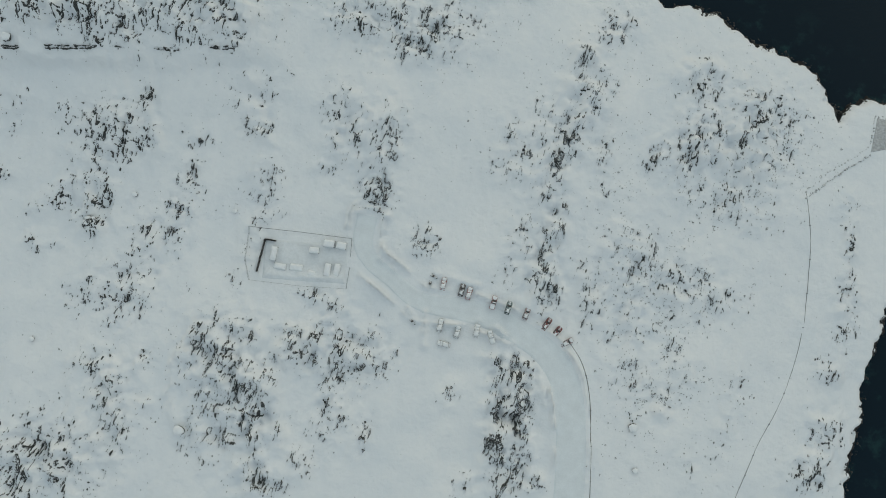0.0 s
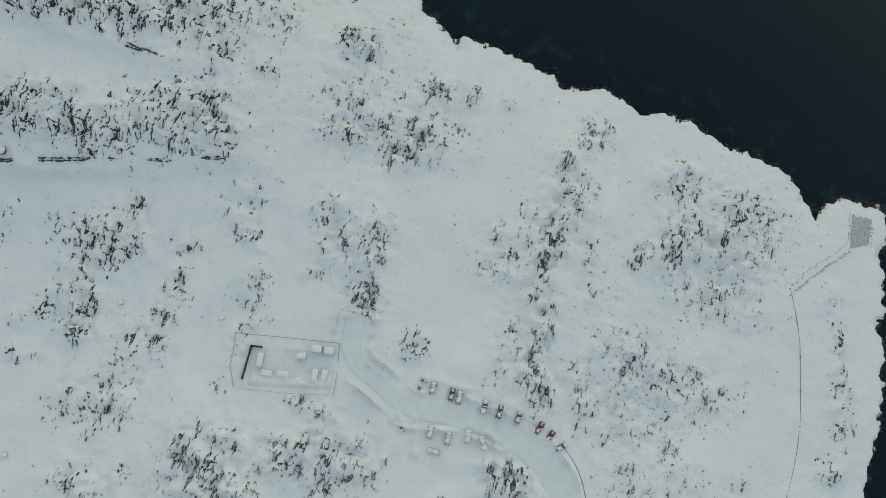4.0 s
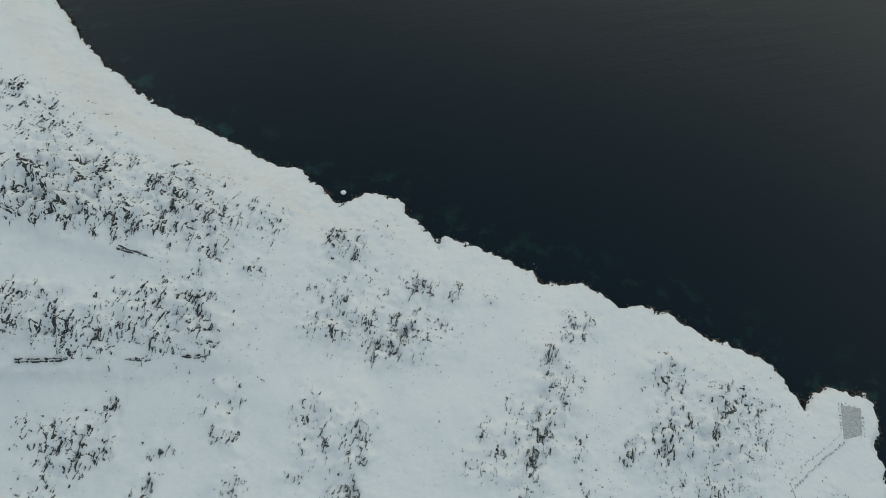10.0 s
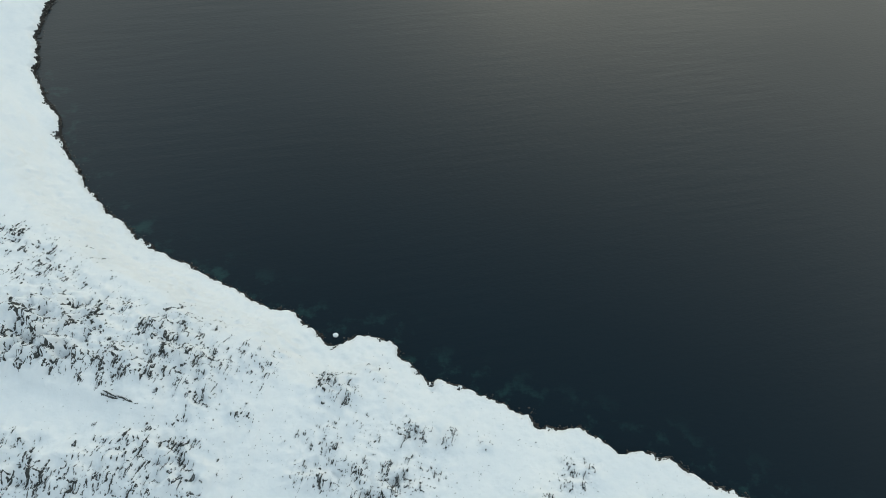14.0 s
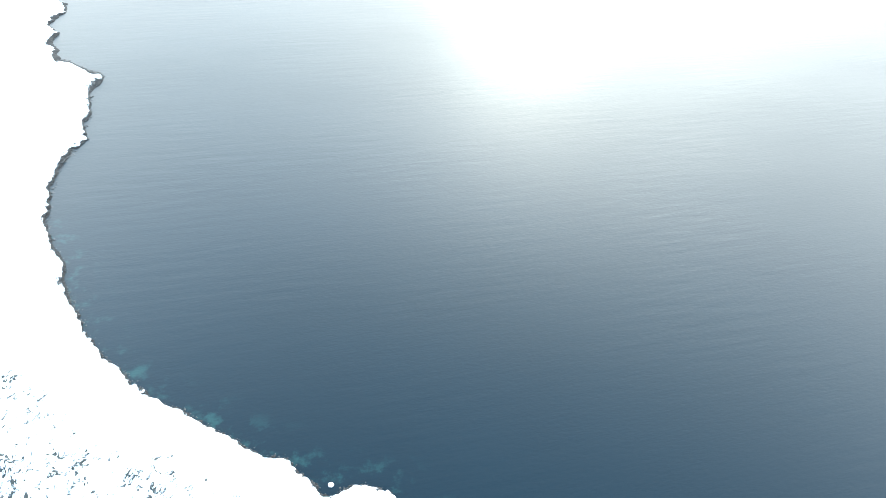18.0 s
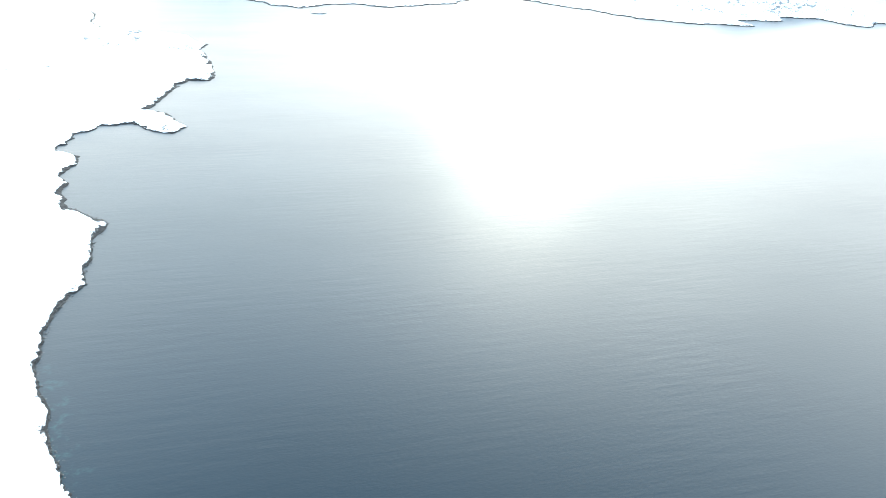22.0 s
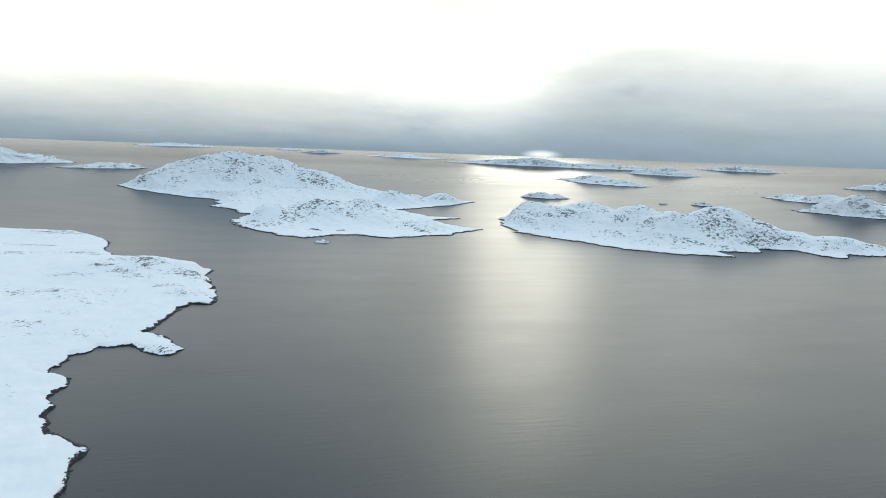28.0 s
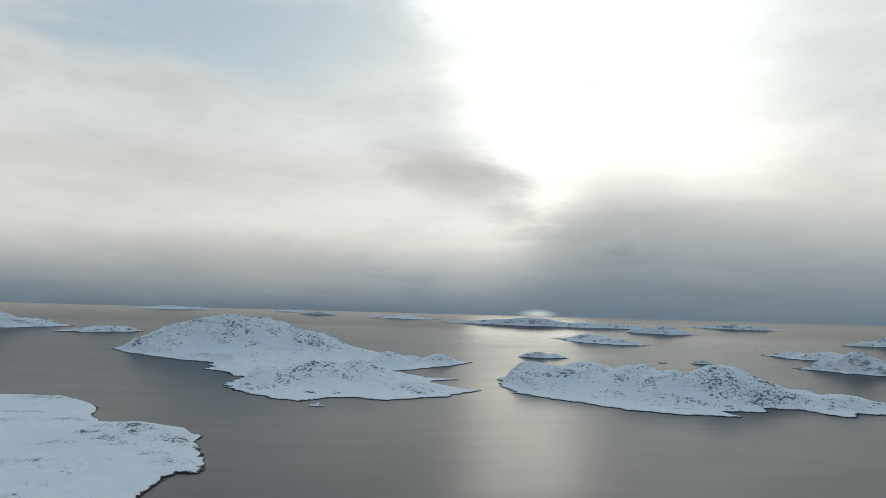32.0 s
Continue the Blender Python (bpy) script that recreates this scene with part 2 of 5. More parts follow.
def sea_material():
    m, k, shader, where = material("cold_sea_water")
    shader.inputs["IOR"].default_value = 1.333
    shoal = k.add("ShaderNodeAttribute", attribute_name="shoal").outputs["Fac"]
    shallow = k.math("MULTIPLY", shoal, k.between(k.noise(where, 0.09, 5, 0.65), 0.5, 0.68))
    deep = k.steps(k.noise(where, 0.004, 4), [(0.35, (0.0012, 0.0098, 0.0172)), (0.65, (0.0015, 0.0116, 0.0202))])
    k.put(shader.inputs["Base Color"], k.mix(shallow, deep, (0.010, 0.040, 0.043, 1)))
    # grows with distance; dims the far sea's reflected sky through gloss and roughness
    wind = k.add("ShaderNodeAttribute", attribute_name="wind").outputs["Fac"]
    calm = k.add("ShaderNodeAttribute", attribute_name="calm").outputs["Fac"]
    # smoother slicks between broad ruffled lanes
    lanes = k.between(k.noise(where, 0.006, 5, 0.6, (0.6, 2.0, 1.0, 0.15)), 0.3, 0.75)
    gust = k.noise(where, 0.03, 5, 0.65, (0.5, 1.0, 1.0, 0.15))
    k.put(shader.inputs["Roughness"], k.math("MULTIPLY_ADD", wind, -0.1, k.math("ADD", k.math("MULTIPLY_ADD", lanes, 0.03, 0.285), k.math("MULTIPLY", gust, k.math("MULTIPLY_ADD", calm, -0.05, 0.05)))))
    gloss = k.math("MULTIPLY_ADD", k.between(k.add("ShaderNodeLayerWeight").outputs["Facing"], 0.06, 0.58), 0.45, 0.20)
    # gloss cut far out, so the reflection is darkened by hand towards the horizon
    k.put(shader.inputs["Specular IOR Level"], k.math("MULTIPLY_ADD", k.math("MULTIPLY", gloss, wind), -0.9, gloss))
    # long low ripples some six metres apart, fading in and out, over fine chop
    ripple = k.noise(where, 0.17, 2, 0.45, (0.16, 1.0, 1.0, 0.24))
    ripple = k.math("MULTIPLY", ripple, k.math("MULTIPLY_ADD", k.between(k.noise(where, 0.009, 3, 0.5), 0.35, 0.7), 0.8, 0.2))
    chop = k.noise(where, 0.75, 3, 0.6, (0.4, 1.0, 1.0, 0.3))
    bump = k.add("ShaderNodeBump")
    bump.inputs["Distance"].default_value = 1.0
    k.put(bump.inputs["Strength"], k.math("MULTIPLY_ADD", calm, -0.5, 0.5))
    k.put(bump.inputs["Height"], k.math("ADD", k.math("MULTIPLY", ripple, 0.32), k.math("MULTIPLY", chop, 0.12)))
    k.put(shader.inputs["Normal"], bump.outputs[0])
    return m


SEA = sea_material()

# ---- mesh helpers ----


def sheet(name, verts, quads, mat, smooth=True, **values):
    """A mesh object from arrays of corners and faces, with float attributes for its corners."""
    verts, quads = np.asarray(verts, np.float32), np.asarray(quads, np.int32)
    used = np.zeros(len(verts), bool)
    used[quads.ravel()] = True
    number = np.cumsum(used) - 1
    verts, quads = verts[used], number[quads]
    me, n = bpy.data.meshes.new(name), quads.shape[1]
    me.vertices.add(len(verts))
    me.vertices.foreach_set("co", verts.ravel())
    me.loops.add(quads.size)
    me.loops.foreach_set("vertex_index", quads.astype(np.int32).ravel())
    me.polygons.add(len(quads))
    me.polygons.foreach_set("loop_start", np.arange(0, quads.size, n, dtype=np.int32))
    me.update(calc_edges=True)
    for key, value in values.items():
        a = me.attributes.new(key, "FLOAT", "POINT")
        a.data.foreach_set("value", np.asarray(value, np.float32)[used])
    if smooth:
        me.shade_smooth()
    me.materials.append(mat)
    return new(name, me)


def grid_quads(ny, nx, keep=None):
    i = np.arange(ny * nx).reshape(ny, nx)
    q = np.stack([i[:-1, :-1], i[:-1, 1:], i[1:, 1:], i[1:, :-1]], -1).reshape(-1, 4)
    if keep is None:
        return q
    flat = keep.ravel()
    return q[flat[q].any(1)]


NEAR, REACH = 1800.0, 4940.0


def sight_of(d):
    """The distance whose line of sight meets the far sheet d metres out."""
    u = np.clip((d - NEAR) / (REACH - NEAR), 0, 1)
    rise = 0.985 * EYE_Z * u * u * (3 - 2 * u)
    return EYE_Z * d / (EYE_Z - rise)


FAR_TABLE = np.linspace(NEAR, REACH, 800)


def shrink(x, y, z):
    """Draws the far distance in towards the eye, along the lines of sight, to within five kilometres."""
    d = np.maximum(np.hypot(x, y), 1e-6)
    s = np.where(d > NEAR, np.interp(d, sight_of(FAR_TABLE), FAR_TABLE) / d, 1.0)
    return x * s, y * s, EYE_Z + (z - EYE_Z) * s


def part(name, bm, mat, parent, label=""):
    me = bpy.data.meshes.new(name)
    bm.to_mesh(me)
    bm.free()
    me.materials.append(mat)
    ob = new(name, me)
    ob.parent = parent
    return tagged(ob, label)


def block(x0, y0, z0, x1, y1, z1, bevel=0.0):
    bm = bmesh.new()
    bmesh.ops.create_cube(bm, size=1)
    for v in bm.verts:
        v.co = Vector(((x0 + x1) / 2 + v.co.x * (x1 - x0), (y0 + y1) / 2 + v.co.y * (y1 - y0), (z0 + z1) / 2 + v.co.z * (z1 - z0)))
    if bevel:
        bmesh.ops.bevel(bm, geom=bm.edges[:], offset=bevel, segments=2, affect="EDGES", profile=0.6)
    return bm


def loft(rings):
    """A closed skin over rings of corners."""
    bm = bmesh.new()
    made = [[bm.verts.new(c) for c in ring] for ring in rings]
    for a, b in zip(made, made[1:]):
        for i in range(len(a)):
            j = (i + 1) % len(a)
            bm.faces.new((a[i], a[j], b[j], b[i]))
    bm.faces.new(made[0][::-1])
    bm.faces.new(made[-1])
    bmesh.ops.recalc_face_normals(bm, faces=bm.faces[:])
    return bm


def tube(points, radius, sides=8):
    rings = []
    points = [Vector(p) for p in points]
    for i, p in enumerate(points):
        way = (points[min(i + 1, len(points) - 1)] - points[max(i - 1, 0)]).normalized()
        side = way.cross(Vector((0, 0, 1))) if abs(way.z) < 0.95 else Vector((1, 0, 0))
        side.normalize()
        lift = side.cross(way)
        rings.append([p + radius * (math.cos(a) * side + math.sin(a) * lift) for a in (2 * math.pi * j / sides for j in range(sides))])
    return loft(rings)

# ---- plan of the land: noise, shorelines and heights, in metres ----


def lattice(ix, iy, seed):
    """A repeatable random number between -1 and 1 for each cell corner."""
    n = (ix.astype(np.int64) * 374761393 + iy.astype(np.int64) * 668265263 + seed * 1442695041) & 0x7FFFFFFF
    n = ((n ^ (n >> 13)) * 1274126177) & 0x7FFFFFFF
    n = ((n ^ (n >> 16)) * 668265263) & 0x7FFFFFFF
    return ((n ^ (n >> 15)) & 0xFFFF) / 32767.5 - 1.0


def wave_noise(x, y, seed=0):
    """Smooth noise between about -1 and 1 with cells one unit wide."""
    ix, iy = np.floor(x), np.floor(y)
    fx, fy = x - ix, y - iy
    fx, fy = fx * fx * fx * (fx * (fx * 6 - 15) + 10), fy * fy * fy * (fy * (fy * 6 - 15) + 10)
    a, b = lattice(ix, iy, seed), lattice(ix + 1, iy, seed)
    c, d = lattice(ix, iy + 1, seed), lattice(ix + 1, iy + 1, seed)
    return (a + (b - a) * fx) * (1 - fy) + (c + (d - c) * fx) * fy


def layered(x, y, size, octaves=4, seed=0, gain=0.5):
    total, amp = 0.0, 1.0
    for k in range(octaves):
        turn = 0.6 * k + 0.3
        u, v = x * math.cos(turn) - y * math.sin(turn), x * math.sin(turn) + y * math.cos(turn)
        total = total + amp * wave_noise(u / size, v / size, seed + 17 * k)
        amp, size = amp * gain, size * 0.5
    return total


def ramp(lo, hi, v):
    s = np.clip((v - lo) / (hi - lo), 0, 1)
    return s * s * (3 - 2 * s)


def line_distance(x, y, line, closed=False):
    """Distance of points to a line of corners."""
    line = np.array(line, float)
    ends = np.roll(line, -1, axis=0) if closed else line[1:]
    starts = line if closed else line[:-1]
    best = np.full(np.shape(x), 1e9)
    for (ax, ay), (bx, by) in zip(starts, ends):
        dx, dy = bx - ax, by - ay
        s = np.clip(((x - ax) * dx + (y - ay) * dy) / max(dx * dx + dy * dy, 1e-9), 0, 1)
        best = np.minimum(best, (x - ax - s * dx) ** 2 + (y - ay - s * dy) ** 2)
    return np.sqrt(best)


def inland(x, y, line):
    """Distance to a closed shoreline, positive on land."""
    line = np.array(line, float)
    inside = np.zeros(np.shape(x), bool)
    for (ax, ay), (bx, by) in zip(line, np.roll(line, -1, axis=0)):
        if ay == by:
            continue
        inside ^= ((ay > y) != (by > y)) & (x < (bx - ax) * (y - ay) / (by - ay) + ax)
    return np.where(inside, 1, -1) * line_distance(x, y, line, True)


SHORE_EAST = [(150, -400), (142, -120), (146, -59), (147, -49), (150, -35), (151, -21), (153, -11), (156, 1), (159, 10), (160, 28), (162, 47),
              (163, 63), (166, 70), (166, 80), (163, 82), (150, 84), (143, 80), (139, 75), (135, 83), (127, 95), (116, 99), (106, 103),
              (93, 112), (74, 114), (60, 123), (47, 122), (44, 122), (41, 130), (38, 128), (22, 135), (5, 142), (2, 138), (-10, 150)]
SHORE_NORTH = [(-17, 159), (-27, 161), (-34, 160), (-36, 156), (-41, 154), (-52, 166), (-62, 173), (-70, 173), (-97, 188), (-115, 198),
               (-127, 202), (-141, 214), (-166, 233), (-173, 242), (-184, 257), (-203, 280), (-207, 293), (-219, 305), (-226, 317),
               (-235, 335), (-247, 368), (-254, 404), (-256, 440), (-271, 480), (-282, 514), (-285, 535), (-299, 547), (-332, 566),
               (-349, 591), (-357, 618), (-365, 633), (-374, 653), (-377, 675), (-383, 705), (-397, 712), (-417, 718), (-422, 741), (-425, 776), (-414, 817), (-392, 831), (-372, 822), (-345, 805)]
SHORE_FAR = [(-320, 798), (-315, 824), (-354, 877), (-388, 891), (-391, 945), (-393, 1022), (-391, 1066), (-360, 1070), (-371, 1135),
             (-403, 1212), (-448, 1308), (-454, 1370), (-492, 1370), (-560, 1425), (-640, 1460), (-725, 1520), (-777, 1583), (-812, 1675), (-838, 1731),
             (-900, 1800), (-990, 1868), (-1170, 1890), (-1700, 1900), (-1900, 1500), (-1500, 300), (-1200, -400)]
MAINLAND = SHORE_EAST + SHORE_NORTH + SHORE_FAR
ROAD = [(-28.5, 27), (-30, 17), (-26, 10.5), (-19, 6), (-8.5, -2.5), (9, -3), (23.5, -7.5), (37.5, -15.5), (44, -24), (46.5, -34), (48, -49), (48, -65), (47, -92)]
ROAD_WIDE = [8, 7.5, 6.5, 6, 7, 9, 9.5, 10, 11, 11.5, 11.5, 11.5, 11.5]
YARD = (-68.5, 1.0, -33.2, 19.2)
BANKS = [([(-5.5, -5), (-6.2, -12), (-5.0, -17)], 0.9, 1.3), ([(8, -8.5), (14, -6.5), (20, -9), (26, -14)], 0.8, 1.0), ([(15, -19), (22, -18.5), (30, -20), (36, -26), (38, -34)], 0.8, 1.6),
         ([(-12, -4), (-9, -8), (-6, -9)], 0.7, 1.0), ([(-3, 9), (4, 7), (12, 5.5)], 0.6, 1.3), ([(-22, 22), (-23, 12), (-17, 9)], 0.7, 1.2), ([(-35, 27), (-27, 31), (-21, 27)], 0.9, 1.5),
         ([(-86, -19), (-91, -30), (-91, -42), (-86, -52)], 1.2, 2.0), ([(-52, -14), (-55, -22), (-50, -28)], 1.0, 1.6), ([(-66, -28), (-62, -45)], 0.8, 2.2), ([(-146, 71), (-120, 71), (-95, 72.5)], 0.8, 2.5)]
HILLS = [(-150, 130, 22, 110, 70), (-250, 230, 12, 120, 90), (-550, 1310, 19, 130, 80), (-450, 1180, 4, 60, 90), (-1000, 1800, 5, 170, 150),
         (-640, 1300, 9, 120, 120), (-760, 1560, 4, 80, 60), (-700, 800, 8, 160, 200), (-60, -60, 4, 60, 50)]
LEDGE_UPPER = [(-215, 146), (-160, 129.5), (-143, 121.5), (-127, 118), (-119, 117), (-101, 113)]
LEDGE_LOWER = [(-175, 72), (-154, 73.3), (-134, 74.5), (-100, 77.2), (-69, 81.5)]


def land_height(x, y, shore=None):
    """Height of the snow on the mainland."""
    sd = inland(x, y, MAINLAND) if shore is None else shore
    far = ramp(300, 700, np.hypot(x, y))
    sd = sd + (1.3 + 3 * far) * layered(x, y, 9 + 14 * far, 4, 3, 0.6)
    sd = sd + (0.9 + 0.8 * far) * layered(x, y, 2.6 + 5 * far, 2, 7, 0.7)
    h = -4 + 4.9 * ramp(-5, 0.6, sd) + (2.2 + 0.3 * far) * ramp(-0.3, 2.5 + 8 * far, sd) + 4.4 * (1 - np.exp(-np.maximum(sd, 0) / (22 + 25 * far)))
    hills = sum(p * np.exp(-((x - cx) / sx) ** 2 - ((y - cy) / sy) ** 2) for cx, cy, p, sx, sy in HILLS)
    open_land = ramp(3, 30, sd)
    h = h + hills * open_land
    # terraces: the snow falls away below the two rock ledges
    for line in (LEDGE_UPPER, LEDGE_LOWER):
        lx, ly = zip(*line)
        s = y - np.interp(x, lx, ly)
        h = h + 2.6 * ramp(-7, 0.4, s) * (1 - ramp(8, 45, s)) * ramp(lx[-1] + 14, lx[-1] - 8, x)
    rough = 1.1 * layered(x, y, 46, 3, 11) + 0.4 * layered(x, y, 13, 3, 23) + far * 1.3 * layered(x, y, 70, 4, 31)
    tilt = x * math.cos(0.2) - y * math.sin(0.2)
    along = x * math.sin(0.2) + y * math.cos(0.2)
    rough = rough + 0.5 * layered(tilt / 5, along / 18, 1.0, 2, 41)
    flat = ramp(4.5, 12, line_distance(x, y, ROAD))
    yx, yy = (YARD[0] + YARD[2]) / 2, (YARD[1] + YARD[3]) / 2
    out = np.maximum(np.abs(x - yx) - (YARD[2] - YARD[0]) / 2, np.abs(y - yy) - (YARD[3] - YARD[1]) / 2)
    flat = np.minimum(flat, ramp(0.5, 7, out))
    lot = ramp(2, 9, line_distance(x, y, [(-6, -3), (18, -8)]) - 9)
    flat = np.minimum(flat, lot)
    h = h + rough * open_land * flat
    # banks and ridges of cleared snow
    for line, lift, wide in BANKS:
        e = line_distance(x, y, line)
        h = h + 1.5 * lift * np.exp(-(e / (0.85 * wide)) ** 2) * (0.75 + 0.7 * layered(x, y, 2.2, 3, 57))
    d = line_distance(x, y, ROAD)
    return h + 1.3 * np.exp(-((d - 5.9) / 0.6) ** 2) * np.clip(0.8 + 1.2 * layered(x, y, 6, 3, 51), 0, 2) * (out > 3) * (sd > 5)

OUTCROPS_WEST = [(-151.8, 54.7, 2.9, 7.4, 0.4), (-120.0, 48.3, 13.1, 9.5, 0.55), (-108.1, 62.7, 3.6, 3.7, 0.6), (-124.6, 35.5, 2.7, 7.7, 0.5),
    (-121.5, 26.1, 5.0, 7.8, 0.6), (-123.7, 17.4, 3.6, 3.2, 0.9), (-134.2, 26.1, 4.0, 5.9, 0.5), (-144.3, 21.3, 2.6, 3.5, 0.4), (-143.6, 8.6, 2.5,
    2.9, 0.6), (-135.0, 8.3, 2.1, 2.0, 0.3), (-155.4, 32.4, 2.5, 2.9, 0.4), (-92.6, 30.4, 3.9, 9.9, 0.5), (-93.2, 25.4, 5.0, 2.9, 0.5), (-64.7, 33.4,
    5.1, 9.8, 0.45), (-68.4, 54.9, 5.0, 4.0, 0.6), (-71.2, 65.6, 8.1, 9.4, 0.25), (-90.0, 49.4, 5.2, 3.8, 0.3), (-104.1, 48.0, 2.3, 5.7, 0.4),
    (-113.4, 53.6, 5.5, 3.8, 0.7)]
OUTCROPS_WEST_MORE = [(-99.2, 14.0, 6.0, 6.0, 0.35), (-107.8, 5.4, 9.9, 11.9, 0.3), (-112.1, -8.7, 13.7, 7.8, 0.35), (-69.8, 10.3, 3.0, 11.9, 0.35)]
OUTCROPS_MIDDLE = [(-42.4, 64.9, 3.9, 6.8, 0.55), (-35.8, 56.5, 3.9, 12.0, 0.5), (-25.6, 51.4, 5.9, 13.9, 0.5), (-26.4, 35.5, 6.0, 6.8, 0.8), (-44.7,
    41.9, 2.9, 2.9, 0.5), (-42.4, 52.0, 2.3, 5.9, 0.4), (-21.2, 59.7, 4.9, 8.1, 0.3), (-16.5, 87.7, 9.0, 5.1, 0.75), (-6.0, 96.0, 10.1, 8.4, 0.55),
    (-26.1, 95.7, 12.0, 8.1, 0.4), (-36.0, 94.8, 7.9, 5.8, 0.4), (-44.0, 96.9, 5.9, 5.9, 0.35), (-9.2, 18.9, 5.0, 6.0, 0.3)]
OUTCROPS_RIDGE = [(19.7, 60.3, 2.5, 6.0, 0.3), (28.3, 54.0, 5.0, 14.4, 0.5), (36.4, 52.6, 3.6, 16.2, 0.7), (42.6, 65.3, 3.6, 12.4, 0.6), (47.9, 78.0,
    5.0, 10.4, 0.55), (44.2, 90.3, 4.0, 4.2, 0.6), (52.8, 41.5, 3.0, 6.0, 0.4), (52.9, 55.6, 4.0, 6.2, 0.35), (24.6, 19.5, 4.4, 12.0, 0.45), (37.8,
    29.4, 2.9, 7.9, 0.75), (33.6, 18.1, 3.0, 11.9, 0.65), (35.9, 13.4, 2.9, 3.0, 0.9), (35.7, 3.4, 4.9, 5.9, 0.85), (51.4, 5.6, 5.0, 9.9, 0.5), (17.7,
    47.0, 5.0, 5.9, 0.25)]
OUTCROPS_SLOPE = [(71.2, 56.2, 2.8, 6.2, 0.45), (82.0, 57.9, 5.2, 11.4, 0.65), (88.6, 64.5, 6.6, 8.4, 0.5), (97.6, 53.2, 16.3, 18.4, 0.22), (104.9,
    72.2, 4.3, 12.8, 0.65), (107.4, 58.0, 12.4, 14.5, 0.26), (116.2, 75.3, 10.9, 8.6, 0.35), (85.9, 85.0, 6.8, 6.6, 0.45), (56.9, 104.3, 6.3, 4.4,
    0.4), (61.2, 22.3, 5.8, 9.9, 0.3), (67.4, 16.7, 8.1, 11.9, 0.3), (81.9, 11.9, 12.0, 7.9, 0.27), (90.3, 6.6, 9.5, 7.9, 0.3), (71.2, -16.4, 9.8,
    19.5, 0.25), (78.0, -31.5, 3.8, 3.9, 0.4), (86.2, -19.2, 3.0, 3.9, 0.35), (64.3, 0.7, 4.0, 3.9, 0.3), (60.2, -9.5, 3.8, 3.9, 0.35), (104.0, -23.7,
    3.0, 7.8, 0.2)]
OUTCROPS_SLOPE_MORE = [(88.7, -51.7, 2.9, 3.8, 0.3), (99.8, -39.4, 2.2, 5.8, 0.25), (100.2, 41.3, 7.8, 8.0, 0.3)]
OUTCROPS_SHORE = [(141.8, 42.6, 3.2, 6.1, 0.4), (142.0, 28.5, 1.7, 6.0, 0.7), (141.9, 14.5, 3.3, 8.0, 0.45), (142.8, 0.6, 4.1, 6.0, 0.45), (135.9,
    -15.6, 4.3, 4.9, 0.5), (132.7, -35.3, 2.1, 4.9, 0.5), (138.0, -37.0, 4.3, 5.8, 0.4), (132.3, -48.9, 6.3, 7.7, 0.5), (128.2, -52.9, 5.3, 5.7, 0.4)]
OUTCROPS_SOUTH = [(-82.9, -20.1, 3.8, 7.7, 0.6), (-85.0, -29.9, 2.4, 7.7, 0.4), (-70.9, -15.3, 9.8, 4.8, 0.5), (-75.3, -27.2, 5.8, 7.7, 0.65), (-71.1,
    -38.3, 9.6, 17.1, 0.6), (-62.5, -37.7, 5.8, 13.3, 0.6), (-57.9, -35.4, 2.3, 9.5, 0.7), (-69.9, -51.6, 11.6, 5.6, 0.55), (-52.7, -48.2, 2.8, 3.7,
    0.45), (-50.2, -18.7, 4.0, 4.8, 0.8), (-44.9, -22.1, 3.9, 5.8, 0.6), (-42.6, -15.1, 2.9, 3.9, 0.5), (-34.9, -14.6, 3.9, 5.8, 0.4), (-33.1, -24.2,
    7.7, 9.7, 0.5), (-26.4, -23.7, 4.9, 7.8, 0.4), (-16.8, -21.0, 3.9, 2.9, 0.5), (-23.3, -13.7, 2.9, 3.9, 0.4), (-36.6, -38.1, 1.9, 1.9, 0.6),
    (-35.0, -45.2, 5.7, 7.6, 0.4)]
OUTCROPS_SOUTH_MORE = [(-24.1, -48.3, 2.9, 5.6, 0.25), (-61.3, -62.3, 4.0, 5.7, 0.45), (-55.0, -67.4, 9.7, 4.7, 0.55), (-44.2, -58.0, 4.7, 4.6, 0.35),
    (-44.9, -2.1, 5.9, 2.6, 0.5), (-35.8, -4.9, 3.9, 3.9, 0.45)]
OUTCROPS_BEND = [(25.7, -24.8, 5.9, 5.9, 0.8), (24.4, -35.5, 4.9, 7.7, 0.95), (22.3, -47.1, 3.9, 9.4, 0.85), (27.9, -43.0, 4.9, 11.6, 0.75), (27.0,
    -58.4, 5.8, 7.7, 0.7), (36.8, -59.6, 2.9, 2.9, 0.7), (30.5, -23.5, 2.9, 4.0, 0.6), (20.4, -20.3, 3.9, 2.3, 0.5), (4.7, -33.0, 2.9, 4.7, 0.35),
    (11.8, -63.2, 3.9, 4.7, 0.35)]
OUTCROPS_SOUTHWEST = [(-137.0, -61.3, 14.4, 7.7, 0.55), (-125.7, -67.8, 11.8, 8.4, 0.5), (-141.2, -69.0, 7.5, 7.5, 0.55), (-112.1, -43.6, 7.7, 9.5,
    0.45), (-117.6, -30.6, 7.8, 4.8, 0.4), (-110.9, -37.8, 3.8, 3.8, 0.5), (-101.8, -29.3, 2.8, 2.9, 0.4), (-106.9, -54.6, 4.4, 11.4, 0.3), (-127.3,
    -58.6, 10.8, 7.8, 0.45), (-138.3, -76.4, 11.6, 3.8, 0.4), (-98.3, -42.5, 2.8, 1.9, 0.4)]
